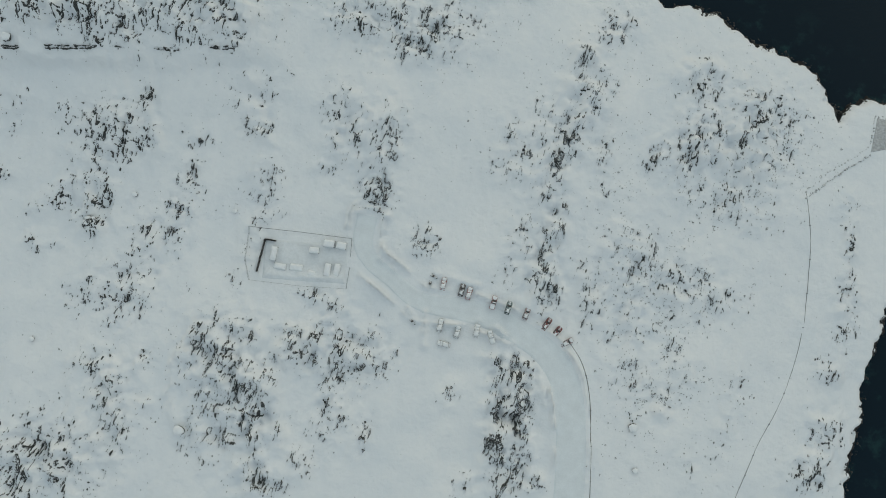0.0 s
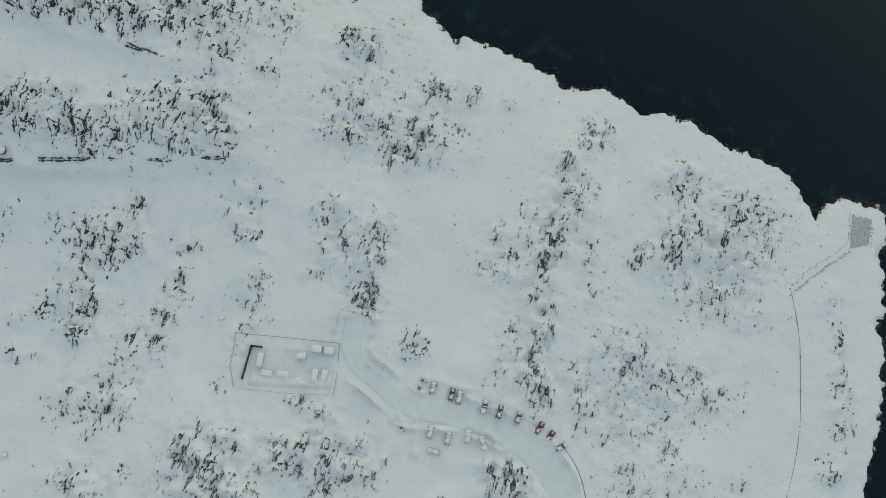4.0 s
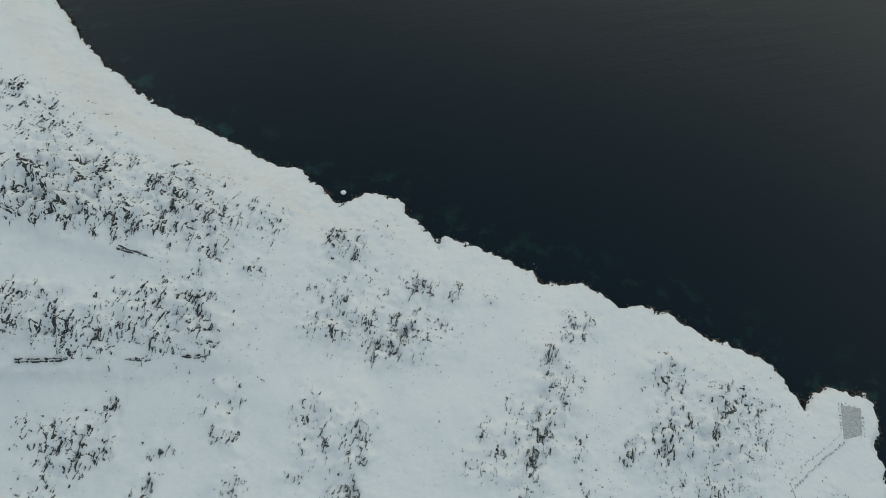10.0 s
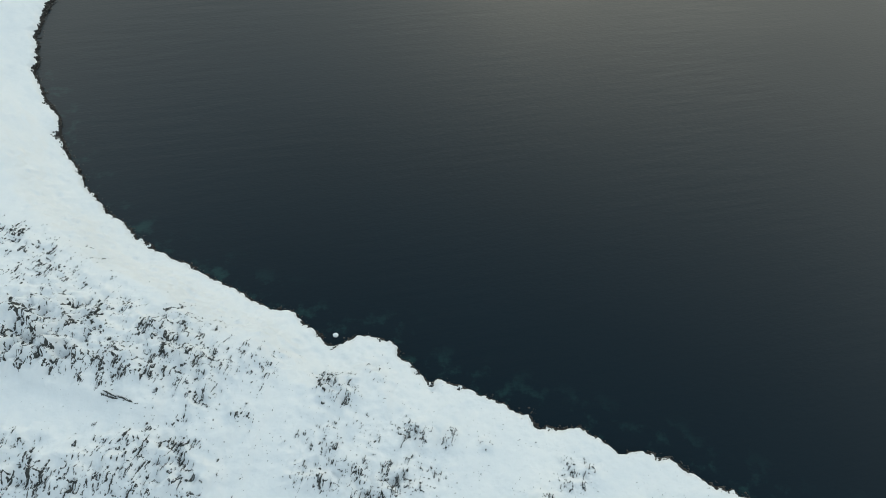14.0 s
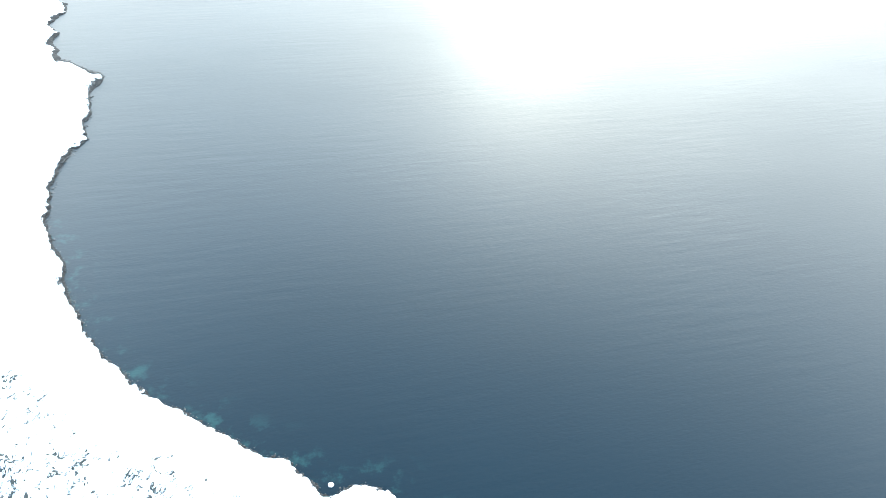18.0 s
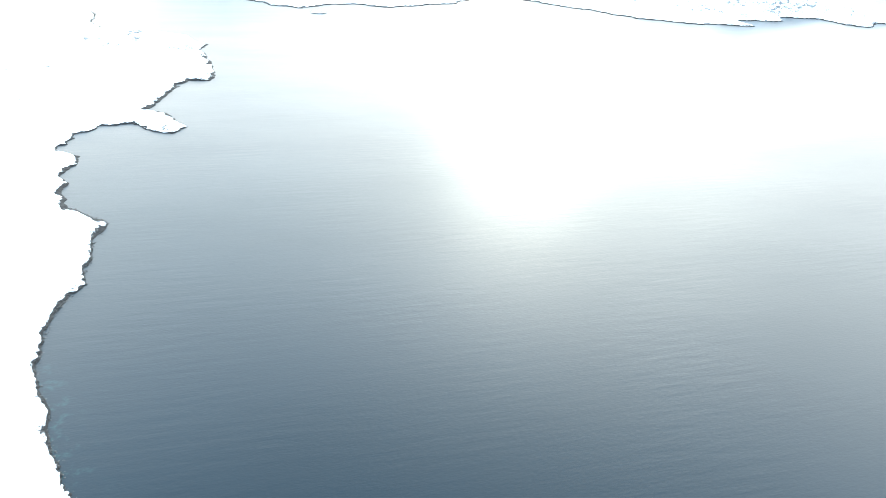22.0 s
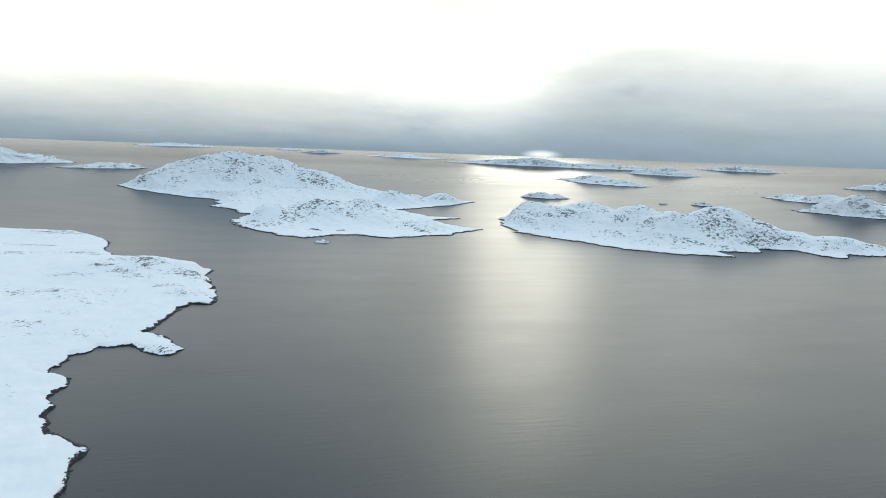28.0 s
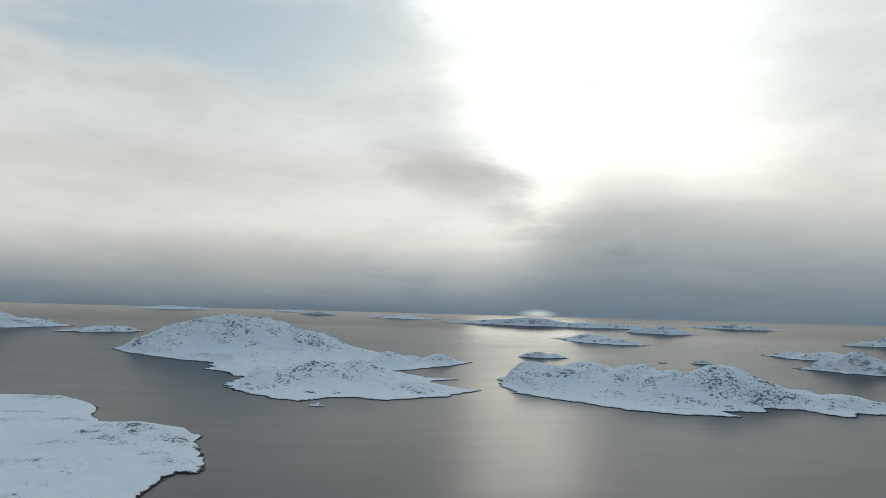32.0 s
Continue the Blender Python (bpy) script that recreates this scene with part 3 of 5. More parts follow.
OUTCROPS_TERRACE = [(-127.9, 86.5, 24.2, 9.2, 0.5), (-100.1, 88.2, 21.2, 8.8, 0.5), (-89.9, 97.7, 15.5, 8.6, 0.55), (-142.5, 94.6, 11.3, 5.9, 0.55),
    (-81.0, 89.8, 7.5, 8.4, 0.5), (-147.9, 88.6, 11.6, 7.7, 0.55)]
OUTCROPS_CRAG = [(-146.6, 143.4, 16.8, 13.6, 0.5), (-119.8, 129.1, 16.5, 12.0, 0.6), (-132.9, 142.8, 11.2, 12.4, 0.6), (-97.2, 138.9, 11.6, 16.3,
    0.62), (-86.3, 131.4, 7.9, 10.0, 0.65), (-81.0, 118.9, 5.0, 4.4, 0.7), (-70.7, 134.2, 12.1, 7.5, 0.4), (-104.2, 145.3, 7.6, 5.7, 0.6), (-118.6,
    154.6, 10.0, 6.2, 0.35), (-158.4, 148.2, 8.0, 4.7, 0.4), (-66.5, 114.1, 4.0, 4.2, 0.4), (-139.3, 129.5, 13.4, 6.6, 0.45)]
OUTCROPS_POINT = [(-37.4, 131.8, 5.5, 6.6, 0.6), (-32.6, 127.9, 6.4, 5.2, 0.5), (-19.7, 140.7, 3.4, 6.1, 0.4), (-7.2, 115.1, 3.3, 5.0, 0.75), (-0.7,
    114.2, 2.2, 4.0, 0.5), (9.1, 113.8, 2.6, 6.3, 0.6), (22.3, 111.6, 2.2, 3.1, 0.4), (-35.5, 111.2, 16.8, 14.1, 0.2), (52.5, 100.3, 6.7, 5.0, 0.3),
    (86.0, 88.3, 4.7, 3.7, 0.5)]
OUTCROPS_HEADLAND = [(-142.3, 132.3, 11.0, 11.1, 0.5), (-162.5, 181.4, 12.6, 6.9, 0.42), (-149.2, 165.8, 17.0, 10.3, 0.42), (-175.2, 189.9, 8.8, 7.5,
    0.4), (-154.5, 150.8, 9.8, 9.5, 0.4), (-151.6, 134.7, 8.3, 7.8, 0.5)]
OUTCROPS = (OUTCROPS_WEST + OUTCROPS_WEST_MORE + OUTCROPS_MIDDLE + OUTCROPS_RIDGE + OUTCROPS_SLOPE + OUTCROPS_SLOPE_MORE + OUTCROPS_SHORE + OUTCROPS_SOUTH + OUTCROPS_SOUTH_MORE + OUTCROPS_BEND + OUTCROPS_SOUTHWEST + OUTCROPS_TERRACE + OUTCROPS_CRAG + OUTCROPS_POINT + OUTCROPS_HEADLAND)

# ---- sea ----
far_rings = np.concatenate([np.linspace(1, 400, 70), np.linspace(420, NEAR, 70), sight_of(np.linspace(NEAR + 30, REACH, 90))])
turns = np.linspace(0, 2 * np.pi, 289)
d, a = np.meshgrid(far_rings, turns, indexing="ij")
x, y, z = shrink(d * np.sin(a), d * np.cos(a), np.zeros_like(d))
band = np.zeros_like(d)
close = d < 420
band[close] = ramp(-22, -1, inland(x[close], y[close], MAINLAND))
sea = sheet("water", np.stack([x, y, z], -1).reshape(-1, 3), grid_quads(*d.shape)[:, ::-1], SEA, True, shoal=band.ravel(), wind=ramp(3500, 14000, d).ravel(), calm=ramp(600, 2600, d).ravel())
tagged(sea, "dark cold rippled sea water reaching the horizon", "water", kind="structure")

# ---- mainland: one sheet of snow over rock ----
xs = [-185.0]
while xs[-1] > -1500:
    xs.append(xs[-1] - max(0.8, 0.0042 * abs(xs[-1])))
xs = np.array(xs[::-1] + list(np.arange(-184.2, 176, 0.8)))
ys = list(np.arange(-140.0, 260, 0.8))
while ys[-1] < 2150:
    ys.append(ys[-1] + max(0.8, 0.0034 * ys[-1]))
ys = np.array(ys)
gx, gy = np.meshgrid(xs, ys)
shore = np.full(gx.shape, -99.0)
seen = (gx > -0.72 * np.maximum(gy, 0) - 190)
shore[seen] = inland(gx[seen], gy[seen], MAINLAND)
gz = np.full(gx.shape, -4.0)
wanted = shore > -14
gz[wanted] = land_height(gx[wanted], gy[wanted], shore[wanted])
away = ramp(260, 520, np.hypot(gx, gy))
tide = 1.2 + 0.1 * away + 1.5 * away * ramp(-0.5, 0.6, layered(gx, gy, 70, 3, 63))
bare = 0.14 * ramp(0.45, 0.9, layered(gx, gy, 120, 4, 61)) * ramp(500, 800, np.hypot(gx, gy)) * ramp(12, 40, shore)
for cx, cy, rx, ry, s in [(-552, 1295, 45, 20, 0.9), (-551, 1268, 25, 20, 0.7), (-462, 1251, 40, 25, 0.8), (-435, 1240, 25, 30, 0.7), (-576, 1234, 25, 14, 0.8), (-539, 1209, 35, 14, 0.8), (-469, 1148, 30, 20, 0.55),
                          (-417, 1119, 30, 20, 0.5), (-660, 1080, 40, 25, 0.7), (-628, 1094, 40, 18, 0.7), (-1004, 1786, 70, 40, 0.8), (-658, 1202, 40, 10, 0.7), (-627, 1256, 30, 12, 0.7),
                          (-615, 1294, 30, 12, 0.7), (-930, 1577, 80, 14, 0.6), (-785, 1485, 70, 16, 0.6), (-908, 1461, 40, 25, 0.6), (-334, 808, 22, 16, 0.7), (-544, 883, 30, 25, 0.5)]:
    bare = np.maximum(bare, s * np.exp(-((gx - cx) / rx) ** 2 - ((gy - cy) / ry) ** 2))
# the snow swells into mounds over the rock
for cx, cy, rx, ry, dense in OUTCROPS:
    i0, i1 = np.searchsorted(xs, [cx - 2.2 * rx - 3, cx + 2.2 * rx + 3])
    j0, j1 = np.searchsorted(ys, [cy - 2.2 * ry - 3, cy + 2.2 * ry + 3])
    bx, by = gx[j0:j1, i0:i1], gy[j0:j1, i0:i1]
    r2 = ((bx - cx) / (rx + 1.5)) ** 2 + ((by - cy) / (ry + 1.5)) ** 2
    away = ramp(6, 9, line_distance(bx, by, ROAD))
    gz[j0:j1, i0:i1] += away * np.exp(-r2 * 1.2) * (0.5 + 1.8 * dense) * (0.7 + 0.7 * layered(bx, by, 6, 2, 121)) + away * 0.85 * (0.4 + dense) * np.exp(-r2 * 0.7) * layered(bx, by, 4.2, 3, 131, 0.6)
land_z = gz.copy()
gx, gy, gz = shrink(gx, gy, gz)
mainland = sheet("ground", np.stack([gx, gy, gz], -1).reshape(-1, 3), grid_quads(*gx.shape, keep=wanted & seen & (gz > -3.9)), SNOW_LAND, True, rock=bare.ravel(), tide=tide.ravel(), above=land_z.ravel())
tagged(mainland, "snow-covered rocky shore land with drifts and bare tidal rock", "ground", kind="structure")

# ---- islands ----


def island(name, outline, hills, step, mat, label, cliff=6.0, rough=1.0, bare_at=(), seed=0, grain=1.6, bare=1.0):
    """An island inside a shoreline, with hills given as place, height and reach."""
    line, cell = np.array(outline, float), step * grain
    lo, hi = line.min(0) - 4 * cell, line.max(0) + 4 * cell
    gx, gy = np.meshgrid(np.arange(lo[0], hi[0], step), np.arange(lo[1], hi[1], step))
    sd = inland(gx, gy, line)
    sd = sd + cell * 1.5 * layered(gx, gy, cell * 9, 4, seed + 3, 0.6) + cell * 0.8 * layered(gx, gy, cell * 2.2, 2, seed + 5, 0.7)
    base = -cliff + cliff * ramp(-2.5 * cell, 0, sd) + cliff * ramp(-0.5 * cell, 0.7 * cell, sd) + cliff * 0.8 * (1 - np.exp(-np.maximum(sd, 0) / (cell * 8)))
    peak = sum((p * np.exp(-(((gx - cx) / r) ** 2 + ((gy - cy) / (r * 1.15)) ** 2))) ** 6 for cx, cy, p, r in hills) ** (1 / 6)
    size = max(h[2] for h in hills)
    folds = layered(gx, gy, cell * 24, 6, seed + 9, 0.55)
    crags = 1 - np.abs(layered(gx + 0.6 * gy, gy * 0.7, cell * 9, 5, seed + 21, 0.6))
    inside = ramp(0, cell * 12, sd)
    gz = base + inside * (np.maximum(peak - cliff, 0) * (1 + 0.10 * folds) + rough * size * 0.10 * (0.8 * folds + 1.5 * (crags - 0.5)) * np.clip(peak / size + 0.25, 0, 1))
    gz = gz + inside * size * rough * (0.045 * layered(gx + 0.4 * gy, gy * 0.8, cell * 5, 3, seed + 41, 0.65)) * np.clip(2.2 * peak / size, 0.1, 1) * ramp(-0.3, 0.5, layered(gx, gy, cell * 16, 2, seed + 47))
    steep = np.hypot(*np.gradient(gz, step)[::-1])
    patches = layered(gx + 0.5 * gy, gy * 0.8, cell * 13, 4, seed + 33, 0.6)
    rock = np.clip((0.6 * ramp(0.1, 0.6, steep) + 0.62) * ramp(-1.3, 0.45, patches) * np.clip(peak / size * 2.6 + 0.1, 0, 1) * 1.1 * bare, 0, 1) * ramp(cell, cell * 6, sd)
    for cx, cy, r, s in bare_at:
        rock = np.clip(rock + 1.5 * s * ramp(-0.5, 0.4, patches) * np.exp(-((gx - cx) / r) ** 2 - ((gy - cy) / r) ** 2), 0, 1)
    keep, above = gz > -cliff * 0.9, gz.ravel().copy()
    gx, gy, gz = shrink(gx, gy, gz)
    verts, quads, tide = np.stack([gx, gy, gz], -1).reshape(-1, 3), grid_quads(*gx.shape, keep=keep), np.full(gx.size, cliff * 0.8)
    near_shore = (sd.ravel()[quads] < 1.2 * cell).all(1)
    base = tagged(new(name), label, "island", "islands in the sound")
    centre = verts[quads.ravel()].mean(0)
    base.location = (float(centre[0]), float(centre[1]), float(verts[quads.ravel()][:, 2].min()))
    verts = verts - np.array(base.location)
    shore_part = sheet("rocky_shore", verts, quads[near_shore], mat, True, rock=rock.ravel(), tide=tide, above=above)
    hill_part = sheet("snow_cover", verts, quads[~near_shore], mat, True, rock=rock.ravel(), tide=tide, above=above)
    shore_part.parent = hill_part.parent = base
    tagged(shore_part, "dark bare rock at the waterline")
    return base


TWIN_SHORE = [(-1870, 4002), (-1657, 3707), (-1337, 3391), (-1012, 3153), (-929, 2823), (-813, 2704), (-713, 2543), (-694, 2275), (-618, 2142), (-452, 1955),
              (-380, 1915), (-321, 1993), (-255, 2056), (-149, 1990), (15, 2108), (120, 2316), (20, 2420), (-40, 2560), (60, 2680), (-60, 2700), (-120, 2850), (-201, 2969),
              (18, 3294), (168, 3637), (0, 3750), (-200, 3900), (-500, 4250), (-1200, 4700), (-1750, 4500)]
island("island", TWIN_SHORE, [(-1518, 4023, 135, 250), (-1282, 4105, 208, 330), (-1053, 4118, 195, 300), (-769, 4027, 129, 230), (-578, 3857, 52, 260), (-900, 3400, 40, 380),
                              (-589, 2378, 48, 120), (-437, 2512, 68, 150), (-302, 2582, 62, 140), (-209, 2491, 39, 140), (-62, 2349, 24, 120),
                              (-242, 3341, 58, 110), (-151, 3447, 41, 90), (3, 3500, 49, 110)],
       5.5, SNOW_ISLAND, "snowy double island with a broad hill and a rocky shore", 2.8, 0.3,
       [(-1255, 3709, 70, 0.35), (-1130, 3745, 60, 0.4), (-1013, 3764, 60, 0.35), (-839, 3805, 60, 0.35), (-660, 3845, 70, 0.55), (-672, 4003, 70, 0.4), (-1115, 3895, 90, 0.25), (-903, 3940, 90, 0.25),
        (-514, 2271, 55, 0.75), (-543, 2166, 50, 0.6), (-637, 2217, 40, 0.5), (-549, 2335, 50, 0.5), (-478, 2360, 60, 0.45), (-427, 2448, 50, 0.6), (-373, 2553, 60, 0.45), (-314, 2423, 50, 0.4),
        (-236, 2529, 60, 0.45), (-133, 2227, 50, 0.65), (-59, 2164, 50, 0.6), (12, 2304, 60, 0.4), (-119, 2475, 60, 0.4), (-230, 3315, 50, 0.6), (5, 3453, 45, 0.65)], 5, bare=0.62)
EAST_SHORE = [(239, 2795), (221, 2499), (247, 2256), (348, 2133), (483, 1960), (576, 1892), (654, 1847), (783, 1847), (787, 1934), (898, 1950), (943, 2031), (1047, 2021),
              (1068, 1936), (1111, 1873), (1177, 1973), (1268, 1962), (1330, 1990), (1420, 2010), (1380, 2150), (1250, 2350), (1050, 2450), (800, 2600), (640, 2860), (480, 2800), (400, 2950)]
island("island", EAST_SHORE, [(336, 2629, 73, 150), (445, 2511, 60, 130), (552, 2541, 85, 140), (667, 2358, 86, 150), (741, 2230, 82, 120), (855, 2243, 84, 120), (909, 2199, 95, 140),
                              (996, 2184, 74, 120), (1108, 2185, 39, 110), (1203, 2100, 38, 100), (1300, 2070, 20, 90)],
       4.5, SNOW_ISLAND, "long snowy island with craggy grey rock slopes", 2.8, 0.5,
       [(885, 2140, 60, 0.4), (850, 1985, 50, 0.7), (839, 2056, 60, 0.5), (640, 2122, 60, 0.4), (547, 2135, 60, 0.35), (319, 2477, 70, 0.45), (425, 2442, 60, 0.35), (581, 2332, 60, 0.35),
        (743, 2058, 60, 0.45), (950, 2072, 60, 0.4), (1102, 2041, 60, 0.45), (342, 2328, 60, 0.3), (1041, 2079, 50, 0.3)], 14, bare=0.62)


def capsule(x0, y0, x1, y1, r, seed):
    """A ragged shoreline round a line between two places."""
    dx, dy = x1 - x0, y1 - y0
    n = math.hypot(dx, dy)
    dx, dy = dx / n, dy / n
    rnd, line = random.Random(seed), []
    for i in range(36):
        a = 2 * math.pi * i / 36
        along, side = math.cos(a) * (n / 2), math.sin(a) * r
        k = 0.72 + 0.45 * rnd.random()
        line.append(((x0 + x1) / 2 + k * (along * dx - side * dy), (y0 + y1) / 2 + k * (along * dy + side * dx)))
    return line


FAR_ISLANDS = [
    (-4527, 6606, -4656, 8205, 500, 127), (-3389, 6235, -2970, 6945, 300, 47), (499, 4193, 754, 4279, 110, 33), (1453, 8136, 1820, 6391, 300, 69),
    (3659, 13097, 4126, 11436, 500, 131), (228, 20087, 5052, 16653, 1200, 196), (2529, 5318, 2862, 4295, 250, 53), (2023, 3893, 2389, 3407, 200, 95),
    (4625, 8011, 5898, 8483, 300, 99), (8917, 24235, 9833, 20072, 800, 156), (-3173, 36557, -521, 26769, 1500, 130), (-7806, 41040, -7172, 43022, 1500, 150),
    (1459, 4052, 1539, 3960, 40, 22), (1250, 4019, 1308, 4024, 20, 8), (-340, 1841, -300, 1846, 12, 8), (-25000, 60270, -33156, 92604, 4000, 330),
    (-17161, 74145, -19580, 92311, 2000, 190),
]
for i, (x0, y0, x1, y1, r, top) in enumerate(FAR_ISLANDS):
    rnd = random.Random(40 + i)
    n = math.hypot(x1 - x0, y1 - y0)
    humps = [(x0 + (x1 - x0) * s + rnd.uniform(-0.2, 0.2) * r, y0 + (y1 - y0) * s + rnd.uniform(-0.2, 0.2) * r, top * h, max(n * 0.17, r * 0.6))
             for s, h in ((0.15, rnd.uniform(0.45, 0.8)), (0.3, rnd.uniform(0.4, 0.9)), (rnd.uniform(0.42, 0.58), 1.0), (0.7, rnd.uniform(0.4, 0.9)), (0.85, rnd.uniform(0.4, 0.8)))]
    island("island", capsule(x0, y0, x1, y1, r, i), humps, max(n, 2 * r) / 110, SNOW_FAR,
           "low snowy island far out in the sound" if top < 60 else "snow-covered hilly island far out in the sound", min(3.0, top * 0.14), 0.5, (), 60 + i, 1.0)


def height(x, y):
    """Height of the mainland's sheet at places near the camera."""
    x, y = np.asarray(x, float), np.asarray(y, float)
    i, j = np.clip(np.searchsorted(xs, x) - 1, 0, len(xs) - 2), np.clip(np.searchsorted(ys, y) - 1, 0, len(ys) - 2)
    u, v = (x - xs[i]) / (xs[i + 1] - xs[i]), (y - ys[j]) / (ys[j + 1] - ys[j])
    return (land_z[j, i] * (1 - u) + land_z[j, i + 1] * u) * (1 - v) + (land_z[j + 1, i] * (1 - u) + land_z[j + 1, i + 1] * u) * v


# ---- road and yard of packed snow ----


def along(line, step, wide=None):
    """Places at even steps along a rounded line, with the way there and the width."""
    pts, w = np.array(line, float), np.array(wide if wide else [0] * len(line), float)
    for _ in range(3):
        q = np.empty((2 * len(pts), 2))
        q[0::2], q[1::2] = pts, pts
        q[1:-1:2], q[2::2] = 0.75 * pts[:-1] + 0.25 * pts[1:], 0.25 * pts[:-1] + 0.75 * pts[1:]
        r = np.empty(2 * len(w))
        r[0::2], r[1::2] = w, w
        r[1:-1:2], r[2::2] = 0.75 * w[:-1] + 0.25 * w[1:], 0.25 * w[:-1] + 0.75 * w[1:]
        pts, w = q, r
    run = np.concatenate([[0], np.cumsum(np.hypot(*np.diff(pts, axis=0).T))])
    s = np.arange(0, run[-1], step)
    p = np.stack([np.interp(s, run, pts[:, 0]), np.interp(s, run, pts[:, 1])], -1)
    t = np.gradient(p, axis=0)
    return p, t / np.hypot(*t.T)[:, None], np.interp(s, run, w)


p, t, w = along(ROAD, 0.6, ROAD_WIDE)
side = np.stack([t[:, 1], -t[:, 0]], -1)
across = np.linspace(-0.5, 0.5, 15)
spread = across[None] * w[:, None] + 0.35 * layered(p[:, :1], p[:, 1:], 4, 2, 71) * np.sign(across)[None] * (np.abs(across) > 0.45)
rx = p[:, :1] + side[:, :1] * spread
ry = p[:, 1:] + side[:, 1:] * spread
ruts = -0.05 * np.exp(-((np.abs(across) - 0.16) / 0.05) ** 2) + 0.0 * spread + 0.04 * layered(rx, ry, 2.5, 2, 73)
rz = height(rx, ry) + 0.14 - 0.35 * (np.abs(across) > 0.49) + ruts
road = sheet("road", np.stack([rx, ry, rz], -1).reshape(-1, 3), grid_quads(*rx.shape), PACKED)
tagged(road, "packed snow road with shallow wheel ruts", "road", kind="structure")

fx, fy = np.meshgrid(np.arange(YARD[0] + 5, YARD[2] - 0.6, 0.5), np.arange(YARD[1] + 1.2, YARD[3] - 2.6, 0.5))
edge = np.minimum.reduce([fx - fx.min(), fx.max() - fx, fy - fy.min(), fy.max() - fy])
fz = height(fx, fy) + 0.16 + 0.10 * layered(fx, fy, 3, 3, 81) - 0.35 * (edge < 0.2) + (0.9 + 0.5 * layered(fx, fy, 4, 3, 83)) * ramp(8.5, 3.5, fy) * ramp(0.2, 2, edge)
yard = sheet("yard_floor", np.stack([fx, fy, fz], -1).reshape(-1, 3), grid_quads(*fx.shape), TRODDEN)
tagged(yard, "trodden bluish snow floor of the fenced yard", "yard", kind="structure")

# ---- rock outcrops ----
STRIKE = 0.2


def rock_sheet(cx, cy, half_x, half_y, cover, label, whole=False, step=0.13, strike=STRIKE):
    """Jagged rock that stands out of the snow wherever it is higher; cover(x, y) lowers it. A whole one stays one piece below the snow."""
    gx, gy = np.meshgrid(np.arange(cx - half_x, cx + half_x, step), np.arange(cy - half_y, cy + half_y, step))
    gx, gy = gx + 0.10 * wave_noise(gx / 0.9, gy / 0.9, 109), gy + 0.10 * wave_noise(gx / 0.9, gy / 0.9, 110)
    turn = strike + 0.22 * wave_noise(gx / 14, gy / 14, 115)
    a, c = gx * math.sin(strike) + gy * math.cos(strike), gx * math.cos(strike) - gy * math.sin(strike)
    c = c + 0.3 * wave_noise(c / 3, a / 5, 112) + (turn - strike) * 1.5
    ribs = np.maximum(1 - 4.2 * np.abs(wave_noise(c / 0.95, a / 2.7, 101)), -0.7)
    edges = np.maximum(1 - 4.0 * np.abs(wave_noise(c / 0.55, a / 1.4, 118)), -0.6)
    n = 0.56 * ribs + 0.28 * edges + 0.26 * wave_noise(c / 2.2, a / 4.0, 104) + 0.40 * wave_noise(c / 0.42, a / 1.5, 114) + 0.36 * wave_noise(c / 0.2, a / 0.7, 102) + 0.24 * wave_noise(c / 0.15, a / 0.35, 103)
    low, hull = cover(gx, gy)
    rise = n - low
    show = (rise > 0) & (hull | (not whole))
    if show.sum() < 8:
        return None
    gz = height(gx, gy) + np.clip(1.5 * rise, -0.5, 1.4) * (0.75 + 0.5 * wave_noise(c / 1.2, a / 1.9, 113)) + 0.20 * wave_noise(gx / 0.26, gy / 0.26, 105) * show + 0.02
    keep = hull if whole else show
    ob = sheet("rock_outcrop" if whole else "rock_tips", np.stack([gx, gy, gz], -1).reshape(-1, 3), grid_quads(*gx.shape, keep=keep), ROCK, False)
    return tagged(ob, label, "rock", "rock outcrops in the snow", "" if whole else "stuff")


for cx, cy, rx, ry, dense in OUTCROPS:
    def cover(x, y, cx=cx, cy=cy, rx=rx, ry=ry, dense=dense):
        a, c = (x - cx) * math.sin(STRIKE) + (y - cy) * math.cos(STRIKE), (x - cx) * math.cos(STRIKE) - (y - cy) * math.sin(STRIKE)
        r = np.hypot(c / max(rx, 1.2), a / max(ry, 1.2)) + 0.3 * wave_noise(x / 3.0, y / 3.0, 106)
        clumps = 0.34 * wave_noise(x / 2.6, y / 4.4, 116) + 0.16 * wave_noise(x / 6, y / 9, 117)
        return 1.35 + clumps - (0.46 + 1.10 * dense) * (0.70 * np.exp(-np.clip(0.85 * r, 0, None) ** 3) + 0.36 * np.exp(-np.clip(0.52 * r, 0, None) ** 3)), np.hypot(c / max(rx, 1.2), a / max(ry, 1.2)) < 1.6
    kind = ("dense dark craggy rock outcrop with snow in its cracks" if dense > 0.6 else
            "dark streaked rock ribs breaking through the snow" if dense > 0.38 else "sparse dark rock tips showing through the snow")
    rock_sheet(cx, cy, 1.9 * rx + 1, 1.9 * ry + 1, cover, kind, dense >= 0.6)

